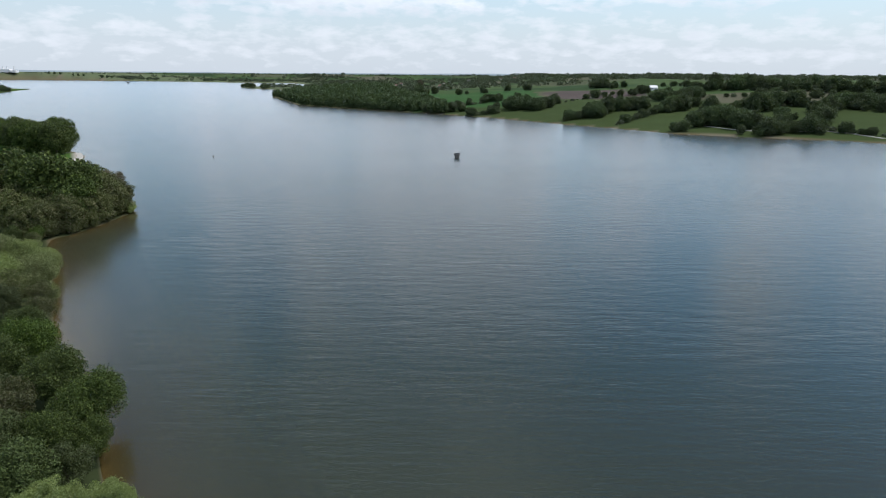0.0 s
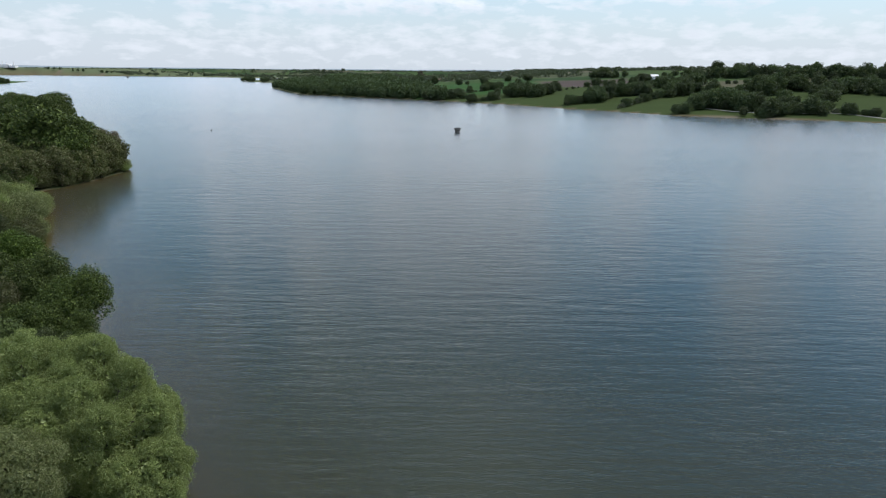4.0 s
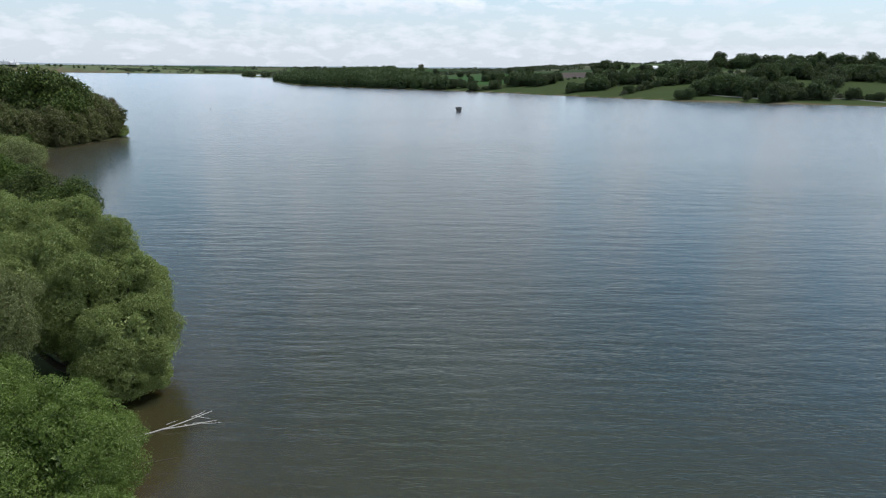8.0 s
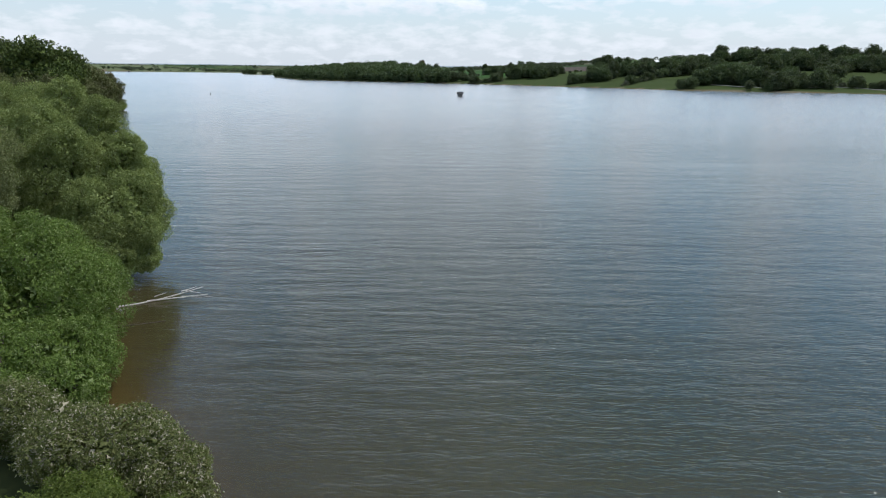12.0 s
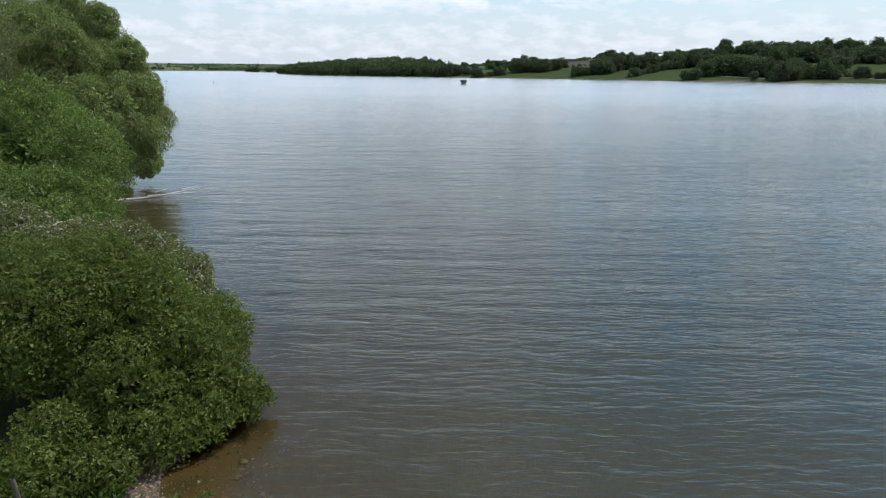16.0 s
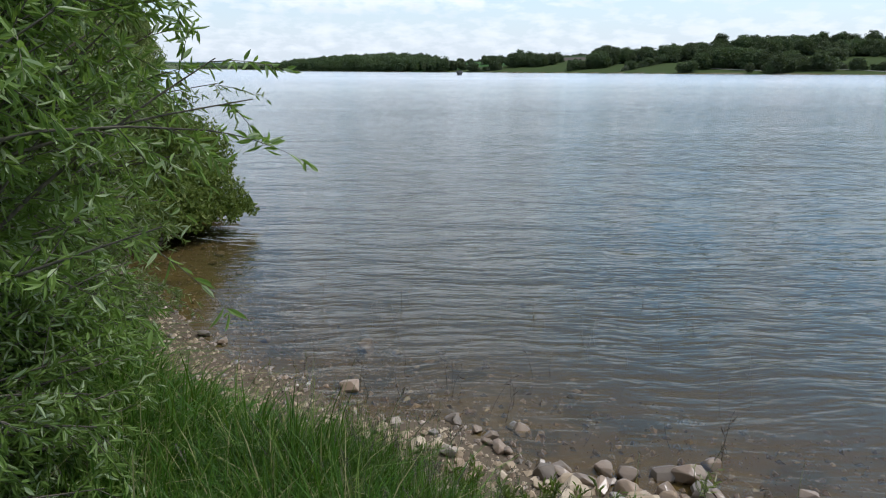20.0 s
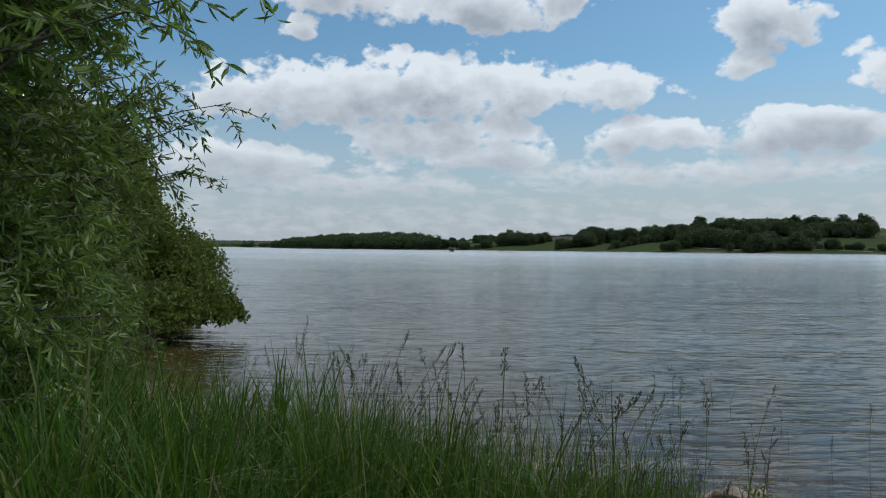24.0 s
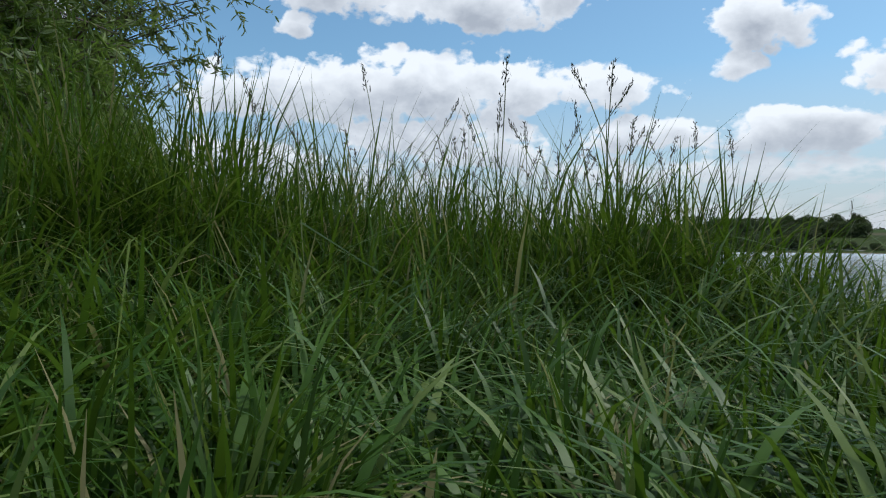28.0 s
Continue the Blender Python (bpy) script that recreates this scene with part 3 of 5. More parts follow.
fwd = np.arange(-46, 46.01, 0.4)
rest = np.arange(49, 311.1, 4.0)
ANG = np.radians(np.concatenate([fwd, rest]))
RAD = np.concatenate([[0.25], 0.5 * 1.022 ** np.arange(0, 425)])
RAD = RAD[RAD < 4980]
AA, RR = np.meshgrid(ANG, RAD)
GX, GY = np.sin(AA) * RR, np.cos(AA) * RR
na, nr = len(ANG), len(RAD)
ii, jj = np.meshgrid(np.arange(nr - 1), np.arange(na), indexing="ij")
GF = np.stack([ii * na + jj, ii * na + (jj + 1) % na, (ii + 1) * na + (jj + 1) % na, (ii + 1) * na + jj], -1).reshape(-1, 4)
GZ = land_height(GX.ravel(), GY.ravel())
ground_me = raw_mesh("ground", np.stack([GX.ravel(), GY.ravel(), GZ], 1), GF, M_GROUND, True)
ca = ground_me.color_attributes.new("land", "FLOAT_COLOR", "POINT")
ca.data.foreach_set("color", np.concatenate([field_colour(GX.ravel(), GY.ravel(), GZ), np.ones((GZ.size, 1))], 1).astype(np.float32).ravel())
ground = tagged(new("ground", ground_me), "grassy banks, farm fields and shallow brown lake bed", "ground", kind="structure")

wet = (GZ[GF] < 0.25).any(1)
used, inv = np.unique(GF[wet], return_inverse=True)
WV = np.stack([GX.ravel()[used], GY.ravel()[used], np.zeros(len(used))], 1)
water_me = raw_mesh("water", WV, inv.reshape(-1, 4), M_WATER, True)
depth = -GZ[used]
murk = water_me.attributes.new("murk", "FLOAT", "POINT")
murk.data.foreach_set("value", np.clip(1 - np.exp(-np.clip(depth, 0, None) * 1.25), 0, 1).astype(np.float32))
op = water_me.attributes.new("open", "FLOAT", "POINT")
op.data.foreach_set("value", np.clip(np.hypot(WV[:, 0], WV[:, 1]) / 400, 0, 1).astype(np.float32))
silt = water_me.attributes.new("silt", "FLOAT", "POINT")
silt.data.foreach_set("value", np.exp(np.minimum(shore_distance(WV[:, 0], WV[:, 1], NEAR), 0) / 30).astype(np.float32))
lee = water_me.attributes.new("lee", "FLOAT", "POINT")
calm = np.clip(-shore_distance(WV[:, 0], WV[:, 1], NEAR) / np.interp(WV[:, 1], [12, 40, 150, 220], [3, 14, 30, 45]), 0, 1)
lee.data.foreach_set("value", (np.interp(WV[:, 1], [10, 18], [0.6, 0.3]) * (1 - calm) + calm).astype(np.float32))
tagged(new("water", water_me), "rippled grey-blue lake water, brown and clear over the shallows", "water", kind="structure")


def on_land(x, y):
    return float(land_height(np.array([x]), np.array([y]))[0])

# ---------------------------------------------------------------- willows and bushes of the near bank


def plant(proto, x, y, rz=0.0, s=1.0, sink=0.0, tall=1.0):
    return copy_thing(proto, pose(x, y, on_land(x, y) - sink, 0, 0, rz) @ Matrix.Diagonal((s, s, s * tall, 1)))


def billow(rng, lobes, n, L, W, droop, k=24, puff=0.4):
    """Leaves on large rounded lobes, each broken into smaller puffs."""
    Cs, Rs = [], []
    lob = np.asarray(lobes, float)
    for x, y, z, r in lobes:
        d = unit(rng.normal(size=(k, 3)))
        Cs.append(np.array([x, y, z]) + d * r * (0.62 + 0.16 * rng.random((k, 1))))
        Rs.append(r * puff * (0.7 + 0.6 * rng.random(k)))
        m = k * 2
        d = unit(rng.normal(size=(m, 3)))
        Cs.append(np.array([x, y, z]) + d * r * (0.78 + 0.1 * rng.random((m, 1))))
        Rs.append(r * puff * 0.48 * (0.7 + 0.5 * rng.random(m)))
    C, R = np.concatenate(Cs), np.concatenate(Rs)
    keep = C[:, 2] > 0.15
    C, R = C[keep], R[keep]
    w = R ** 1.7
    m = int(n * 3.2)
    idx = rng.choice(len(C), m, p=w / w.sum())
    d = unit(rng.normal(size=(m, 3)))
    P = C[idx] + d * (R[idx] * (1.05 - 0.5 * rng.random(m) ** 2 + 0.45 * (rng.random(m) < 0.16) * rng.random(m)))[:, None]
    gap = np.linalg.norm(P[:, None] - lob[None, :, :3], axis=2) / lob[None, :, 3]
    deep = (gap < 0.66).any(1) | ((gap < 0.86).sum(1) > 1)
    for part_ in np.array_split(np.arange(m), 24):        # leaves swallowed by another puff go
        Q = P[part_]
        near = ((Q * Q).sum(1)[:, None] + (C * C).sum(1)[None] - 2 * Q @ C.T) / (R * R)[None]
        near[np.arange(len(part_)), idx[part_]] = 9
        deep[part_] |= (near < 0.64).any(1)
    ok = (~deep | (rng.random(m) < 0.1)) & (P[:, 2] > 0.08)
    P, d = P[ok][:n], d[ok][:n]
    q = len(P)
    r = rng.normal(size=(q, 3))
    axis = r - d * (r * d).sum(1, keepdims=True) * 0.6 + d * 0.3 + np.array([0, 0, -droop * 1.3])
    f = 0.65 + 0.7 * rng.random(q)
    V, F = leaf_arrays(rng, P, axis, L * f, W * f, face=d)
    k2 = n // 9                                           # broad sprays inside the crown
    lw = lob[:, 3] ** 2
    li = rng.choice(len(lob), k2, p=lw / lw.sum())
    d2 = unit(rng.normal(size=(k2, 3)))
    P2 = lob[li, :3] + d2 * (lob[li, 3] * (0.5 + 0.2 * rng.random(k2)))[:, None]
    P2[:, 2] = np.maximum(P2[:, 2], 0.3)
    V2, F2 = leaf_arrays(rng, P2, rng.normal(size=(k2, 3)) - d2 * 0.3, L * 2.6, L * 1.5, face=d2)
    return joined([(V, F), (V2, F2)])


def lobed_tree(name, rng, at, lobes, mat, n, L, W, droop, label, category="tree", stem=0.3, puff=0.4):
    """A tree or bush whose crown is given by its lobes in world metres."""
    ob = holder(name, (*at, on_land(*at)))
    rel = [(x - at[0], y - at[1], z - ob.location.z, r) for x, y, z, r in lobes]
    V, F = billow(rng, rel, n, L, W, droop, puff=puff)
    pieces = []
    for j, (x, y, z, r) in enumerate(rel):
        root = (0.4 * stem * math.sin(j * 2.1), 0.4 * stem * math.cos(j * 2.1), -0.3)
        pieces.append(limb(rng, root, (x, y, z + 0.3 * r), stem * (0.5 + 0.5 * rng.random()), stem * 0.12, 0.1, 8, 7))
        for _ in range(5):
            e = np.array([x, y, z]) + unit(rng.normal(size=3)) * r * 0.6
            e[2] = max(e[2], 0.2)
            pieces.append(limb(rng, (x * 0.8, y * 0.8, max(z * 0.8, 0.1)), e, stem * 0.16, stem * 0.04, 0.1, 5, 5))
    tv, tf = joined(pieces)
    child("trunk", raw_mesh("trunk", tv, tf, M_BARK, True), ob)
    child("crown", raw_mesh("crown", V, F, mat), ob)
    return tagged(ob, label, category)


rng = np.random.default_rng(5)
lobed_tree("willow_tree", rng, (-34, 57), [(-27.8, 54.6, 5.2, 3.9), (-29.9, 58.2, 8.2, 3.8), (-33.2, 60.8, 11, 3.7), (-37.6, 63, 12.2, 3.9), (-43, 62, 12.4, 4.6), (-33.2, 55.6, 7.8, 4.6), (-24.9, 53.2, 4.2, 1.6), (-25.9, 55.6, 7.2, 1.8),
            (-27.7, 57.8, 10.2, 1.8), (-30.8, 60, 13.2, 1.7), (-34.8, 62.2, 14.8, 1.7), (-25.3, 53.6, 1.9, 1.5), (-31, 54.2, 11.0, 2.1), (-34.5, 56.5, 12.2, 2.3), (-28.8, 51.9, 7.0, 1.9), (-36.5, 53.5, 10.5, 2.2),
            (-27.2, 52.4, 2.6, 2.5), (-38.6, 57, 9.2, 5.0), (-29, 53, 4.0, 3.6), (-31.5, 62.5, 7, 4.5), (-36, 59, 11.4, 3.6), (-27.4, 57.4, 4.6, 3.1)], M_WILLOW, 215000, 0.2, 0.075, 0.6,
           "large grey-green willow with billowing crown over the water", stem=0.6, puff=0.27)
lobed_tree("willow_tree", rng, (-37, 46), [(-34.5, 46.5, 10.2, 4.6), (-38, 46, 7, 4.5), (-41, 49, 10, 4.6)], M_WILLOW, 70000, 0.2, 0.075, 0.6,
           "pale grey-green willow beside a larger one", stem=0.4, puff=0.29)
lobed_tree("willow_tree", rng, (-26, 38), [(-23.0, 38, 3.6, 4.2), (-24.8, 38.6, 5.6, 3.4), (-29, 38, 5.4, 3.8), (-26, 34.8, 3.2, 3.4), (-31, 41, 6.5, 3.5), (-22.4, 36, 1.9, 2.4),
            (-30.5, 34.5, 4, 3.6), (-18.7, 30.6, 1.5, 2.0), (-21.2, 32, 2.4, 2.4), (-23.8, 30, 2.6, 2.5), (-19.6, 33.6, 2.1, 2.2), (-20.8, 28.6, 1.6, 1.8)], M_WILLOW_B, 130000, 0.16, 0.07, 0.5, "bushy green willow leaning over the shallows", stem=0.35, puff=0.29)
lobed_tree("bush", rng, (-14.5, 25.4), [(-9.7, 22.7, 0.9, 1.2), (-10.4, 23.8, 1.4, 1.4), (-11.8, 24.4, 1.6, 1.5), (-12.9, 25.6, 1.7, 1.6), (-14.8, 25.4, 1.9, 1.6), (-16.6, 25.8, 2.0, 1.6),
            (-18.6, 26.6, 2.2, 1.8), (-11, 22.8, 1.2, 1.2), (-13.4, 24, 1.7, 1.4), (-15.6, 24.3, 1.9, 1.5), (-9.3, 21.9, 0.5, 0.7)], M_SILVER, 46000, 0.13, 0.06, 0.1, "silvery sallow bush with pale downy seed tufts", "bush", 0.12, 0.3)
lobed_tree("bush", rng, (-9.2, 17.2), [(-5.8, 16.3, 0.55, 0.85), (-5.4, 15.6, 0.4, 0.55), (-5.2, 16.3, 0.35, 0.5), (-5.9, 14.8, 0.4, 0.55), (-6.5, 16.2, 1.1, 1.0), (-7.3, 16.4, 1.95, 1.3), (-8.5, 16.8, 2.8, 1.6), (-10, 17.2, 3.3, 1.8), (-8, 14.9, 1.5, 1.4), (-10, 15.4, 2.9, 1.8),
            (-12.3, 17, 3.1, 1.8), (-7.4, 18.8, 1.3, 1.4), (-9.6, 19.9, 1.4, 1.5), (-12.2, 20, 2.2, 1.7), (-12.3, 14.6, 2.4, 1.7), (-6.2, 15.2, 0.6, 0.8), (-9, 13.2, 0.9, 1.1), (-7.2, 13.8, 0.8, 0.95), (-7.0, 17.6, 1.0, 1.0), (-6.5, 14.3, 0.5, 0.75), (-7.6, 12.6, 0.6, 0.8), (-8.5, 11.7, 0.8, 1.0)],
           M_BUSH, 76000, 0.11, 0.06, 0.1, "dense green sallow bush reaching over the water's edge", "bush", 0.1, 0.3)


def blade_leaves(rng, P, axis, L, W):
    """Narrow willow leaves folded along the midrib: six corners, two faces."""
    n = len(P)
    axis = unit(axis)
    side = unit(np.cross(axis, rng.normal(size=(n, 3))))
    up = np.cross(side, axis)
    L, W = L[:, None], W[:, None]
    a1, a2 = P + axis * L * 0.32 + up * L * 0.05, P + axis * L * 0.68 + up * L * 0.03
    tip = P + axis * L - up * L * 0.08
    V = np.stack([P, a1 + side * W * 0.5, a2 + side * W * 0.42, tip, a2 - side * W * 0.42, a1 - side * W * 0.5], 1).reshape(-1, 3)
    o = 6 * np.arange(n)[:, None]
    return V, np.concatenate([o + np.array([[0, 1, 2, 3]]), o + np.array([[0, 3, 4, 5]])])


def young_willow(seed, at, lob, reach, leaf, label):
    """A willow beside the camera's landing place: arching branches with twigs and single leaves. lob: its clumps, reach: the tips of branches that stand out."""
    rng = np.random.default_rng(seed)
    at = np.array(at)
    z0 = on_land(*at)
    ob = holder("willow_tree", (*at, z0))
    wood, P, A = [], [], []
    ends = [np.array(v) for v in reach]
    for x, y, z, r in lob:
        for _ in range(32):
            d = unit(rng.normal(size=3))
            ends.append(np.array([x, y, z]) + d * r * (0.8 + 0.3 * rng.random()))
    for e in ends:
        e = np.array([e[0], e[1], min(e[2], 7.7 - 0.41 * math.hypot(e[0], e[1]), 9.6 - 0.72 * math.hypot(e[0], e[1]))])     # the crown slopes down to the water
        e = e - np.array([*at, z0])
        e[2] = max(e[2], 0.25)
        s = rng.random()
        root = np.array([0.15 * rng.normal(), 0.15 * rng.normal(), 0.3 + 0.55 * e[2] * s])
        arch = np.array([0, 0, 0.12 + 0.14 * rng.random()])
        t = np.linspace(0, 1, 9)[:, None]
        pts = root + (e - root) * t + arch * np.sin(t * np.pi) * np.linalg.norm(e - root) * 0.5 + rng.normal(size=3) * 0.1 * np.sin(t * np.pi)
        wood.append(tube(pts, 0.022 * (1.05 - t[:, 0]) + 0.0025, 5))
        for _ in range(13):
            u = 0.3 + 0.7 * rng.random()
            k = int(u * 8) if u < 1 else 7
            b = pts[k] + (pts[min(k + 1, 8)] - pts[k]) * (u * 8 - k)
            run = unit(pts[min(k + 1, 8)] - pts[k])
            w = unit(run * 0.8 + rng.normal(size=3) * 0.6 + np.array([0, 0, -0.25]))
            ln = 0.25 + 0.35 * rng.random()
            q = np.linspace(0, 1, 5)[:, None]
            tw = b + w * ln * q + np.array([0, 0, -0.12]) * q * q
            wood.append(tube(tw, 0.004 * (1.1 - q[:, 0]), 3))
            m = 20
            f = rng.random((m, 1))
            P.append(b + w * ln * f + np.array([0, 0, -0.12]) * f * f)
            A.append(w * 0.55 + rng.normal(size=(m, 3)) * 0.55 + np.array([0, 0, -0.25]))
    P, A = np.concatenate(P), np.concatenate(A)
    P[:, 2] = np.maximum(P[:, 2], 0.12)
    n = len(P)
    V, F = blade_leaves(rng, P, A, leaf * (0.75 + 0.5 * rng.random(n)), leaf * (0.16 + 0.1 * rng.random(n)))
    wood.append(limb(rng, (0, 0, -0.3), (0.1, 0.1, 3.6), 0.11, 0.03, 0.05, 8, 8))
    tv, tf = joined(wood)
    child("trunk", raw_mesh("trunk", tv, tf, M_BARK, True), ob, "grey-brown stem with thin arching branches")
    child("crown", raw_mesh("crown", V, F, M_NEAR), ob)
    tagged(ob, label, "tree")


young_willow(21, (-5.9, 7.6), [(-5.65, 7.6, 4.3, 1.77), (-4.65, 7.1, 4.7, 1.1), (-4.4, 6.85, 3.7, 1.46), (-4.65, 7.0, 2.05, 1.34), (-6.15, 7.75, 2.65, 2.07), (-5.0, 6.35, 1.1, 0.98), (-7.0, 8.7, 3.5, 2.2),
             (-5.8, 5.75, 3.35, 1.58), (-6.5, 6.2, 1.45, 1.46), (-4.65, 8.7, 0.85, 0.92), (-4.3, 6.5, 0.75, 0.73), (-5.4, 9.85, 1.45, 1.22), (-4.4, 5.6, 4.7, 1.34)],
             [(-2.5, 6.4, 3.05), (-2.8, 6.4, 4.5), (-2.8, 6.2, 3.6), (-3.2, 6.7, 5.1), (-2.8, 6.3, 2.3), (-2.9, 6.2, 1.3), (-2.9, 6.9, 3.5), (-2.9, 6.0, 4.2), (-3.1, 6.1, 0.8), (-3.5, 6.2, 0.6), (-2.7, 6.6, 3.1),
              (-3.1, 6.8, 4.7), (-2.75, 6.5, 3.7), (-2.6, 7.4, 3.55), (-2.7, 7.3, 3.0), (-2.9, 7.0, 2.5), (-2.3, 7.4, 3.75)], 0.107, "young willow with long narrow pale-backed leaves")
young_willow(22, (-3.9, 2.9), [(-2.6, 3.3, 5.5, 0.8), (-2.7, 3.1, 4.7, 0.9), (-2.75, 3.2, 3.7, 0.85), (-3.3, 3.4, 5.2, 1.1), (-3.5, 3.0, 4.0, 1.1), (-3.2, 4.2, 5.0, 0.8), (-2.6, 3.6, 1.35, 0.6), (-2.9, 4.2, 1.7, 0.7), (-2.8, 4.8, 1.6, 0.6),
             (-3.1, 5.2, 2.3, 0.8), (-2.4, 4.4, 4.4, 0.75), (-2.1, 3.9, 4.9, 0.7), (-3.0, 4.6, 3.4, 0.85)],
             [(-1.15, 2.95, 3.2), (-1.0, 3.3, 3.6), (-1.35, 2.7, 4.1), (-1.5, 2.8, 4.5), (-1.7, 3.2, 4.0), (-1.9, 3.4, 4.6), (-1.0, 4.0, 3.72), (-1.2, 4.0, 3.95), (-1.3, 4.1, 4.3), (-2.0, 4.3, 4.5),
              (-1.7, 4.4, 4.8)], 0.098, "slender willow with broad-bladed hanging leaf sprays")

# ---------------------------------------------------------------- lakeside wood along the near bank
near_oak = make_tree("oak_tree", rng, 12, 6.0, M_OAK, 15000, 0.36, 0.22, 80, 0.0, "dark green oak in the lakeside wood", low=-0.6)
near_lime = make_tree("broadleaf_tree", rng, 11, 5.6, M_LIME, 13000, 0.36, 0.24, 60, 0.0, "fresh green broadleaf tree in the lakeside wood", low=-0.6)
near_olive = make_tree("broadleaf_tree", rng, 10, 5.4, M_HAZEL, 7000, 0.38, 0.22, 60, 0.0, "olive-brown budding tree in the lakeside wood", low=-0.7)
pale_willow = make_tree("willow_tree", rng, 9, 6.4, M_WILLOW, 13000, 0.34, 0.24, 60, 0.5, "pale grey-green willow at the shore", low=-0.8)
far_oak = far_tree("oak_tree", rng, 15, 6.6, M_OAK, 5200, 0.72, "dark green oak in a dense grove by the lake")
far_hazel = far_tree("broadleaf_tree", rng, 12, 4.2, M_HAZEL, 5000, 0.5, "olive-green tree in a row along the shore")
far_brown = far_tree("broadleaf_tree", rng, 14, 4.2, leaf_material("russet_leaf", (0.1, 0.082, 0.05), (0.18, 0.14, 0.09), trans=0.25), 5000, 0.45,
                     "russet-brown budding tree at the tip of the headland")
# place and height of each tree
WOOD = {
    near_oak: [(-59, 99, 13), (-70, 107, 12), (-84, 122, 12), (-61, 90, 11), (-55, 91, 8), (-93, 135, 10), (-89, 135, 6), (-84, 112, 12)],
    near_lime: [(-66, 86, 11), (-57, 77, 11), (-62, 74, 11), (-54, 83, 9), (-58, 99, 6), (-107, 149, 10), (-77, 99, 12), (-54, 68, 9)],
    near_olive: [(-73, 98, 11), (-79, 96, 11), (-104, 160, 7), (-98, 150, 7), (-112, 160, 9)],
    pale_willow: [(-116, 177, 10), (-114, 181, 7), (-123, 172, 10), (-141, 198, 9), (-132, 197, 8), (-120, 188, 7), (-138, 184, 10)],
    far_hazel: [(-185, 268, 9), (-176, 262, 9), (-171, 268, 9), (-164, 266, 9), (-156, 257, 8), (-150, 260, 8), (-146, 264, 8), (-144, 272, 8), (-150, 247, 7), (-158, 250, 8),
                (-146, 252, 7), (-168, 252, 9), (-180, 250, 9), (-148, 282, 8), (-153, 276, 9), (-161, 238, 7)],
    far_brown: [(-155, 300, 10), (-149, 292, 10.5), (-145.5, 284, 11), (-164, 306, 9), (-149, 277, 11), (-154, 270, 10), (-153, 286, 11), (-145, 277, 8)],
    far_oak: [(-146, 252, 13.4), (-156, 258, 13.6), (-166, 262, 13), (-177, 267, 12.6), (-189, 272, 12), (-155, 273, 11.4), (-168, 281, 11.4), (-181, 288, 10.4), (-159, 289, 10.2),
              (-196, 288, 10), (-171, 297, 9.4), (-151, 263, 12.2), (-162, 270, 12.6), (-201, 280, 10.5), (-186, 300, 8.4), (-210, 296, 8)],
}
GROVE = [(-356, 527, 10.5), (-331, 506, 11), (-321, 510, 11.4), (-312, 508, 11.2), (-294, 488, 12), (-280, 470, 11.5), (-296, 476, 12), (-309, 484, 12), (-356, 552, 9.5), (-345, 568, 9),
         (-315, 526, 10.5), (-285, 484, 11), (-322, 494, 11.5), (-340, 508, 11), (-375, 540, 10), (-300, 505, 11), (-290, 495, 11.5), (-345, 530, 10.5)]
for proto, rows in list(WOOD.items()) + [(far_oak, GROVE)]:
    ph = {near_oak: 12, near_lime: 11, near_olive: 10, pale_willow: 9, far_oak: 15, far_hazel: 12, far_brown: 14}[proto]
    grow = {far_oak: 1.5, far_hazel: 1.7, far_brown: 1.5}[proto] if proto in (far_oak, far_hazel, far_brown) else 1.0
    start = 0
    if proto.location.length < 1:
        x, y, h = rows[0]
        h *= grow
        proto.matrix_basis = pose(x, y, on_land(x, y) - 0.2) @ Matrix.Scale(h / ph, 4)
        start = 1
    for x, y, h in rows[start:]:
        h *= grow * (0.9 + 0.2 * rng.random())
        if on_land(x, y) > 0.02:
            plant(proto, x, y, rng.random() * 360, h / ph * (0.95 + 0.1 * rng.random()), 0.25)
for x, y, h, proto in ((-140, 271, 4, pale_willow), (-141, 262, 4.5, far_hazel), (-142, 251, 5, far_hazel), (-144, 241, 5, far_hazel), (-142, 279, 5.5, far_brown), (-149, 232, 5, near_olive),
                       (-100, 150, 5, near_olive), (-106, 165, 5, pale_willow), (-116, 178, 5, pale_willow), (-125, 196, 6, pale_willow), (-142, 218, 5, near_olive), (-86, 130, 5, near_olive), (-70, 112, 5, near_lime)):
    plant(proto, x, y, rng.random() * 360, h / 9, 0.3)
HEAD = [(-147, 226), (-143, 233), (-140, 240), (-138, 248), (-137.5, 256), (-137, 264), (-137, 272), (-138, 278), (-141, 284), (-146, 290)]
for (x0, y0), (x1, y1) in zip(HEAD, HEAD[1:]):
    for s in (0.0, 0.5):
        x, y = x0 + (x1 - x0) * s - 2.2 + rng.normal() * 0.6, y0 + (y1 - y0) * s + rng.normal() * 0.6
        plant(far_brown if y > 280 else far_hazel, x - 1, y, rng.random() * 360, 0.72 + 0.3 * rng.random(), 0.3)
        plant(far_hazel, x + 1.2, y + 2, rng.random() * 360, 0.26 + 0.12 * rng.random(), 0.2)
plant(pale_willow, -137.2, 277, 40, 0.5, 0.2)
plant(pale_willow, -139.5, 281, 140, 0.62, 0.2)
plant(near_oak, -146, 226, 30, 0.5)
plant(near_oak, -151, 221, 80, 0.55)

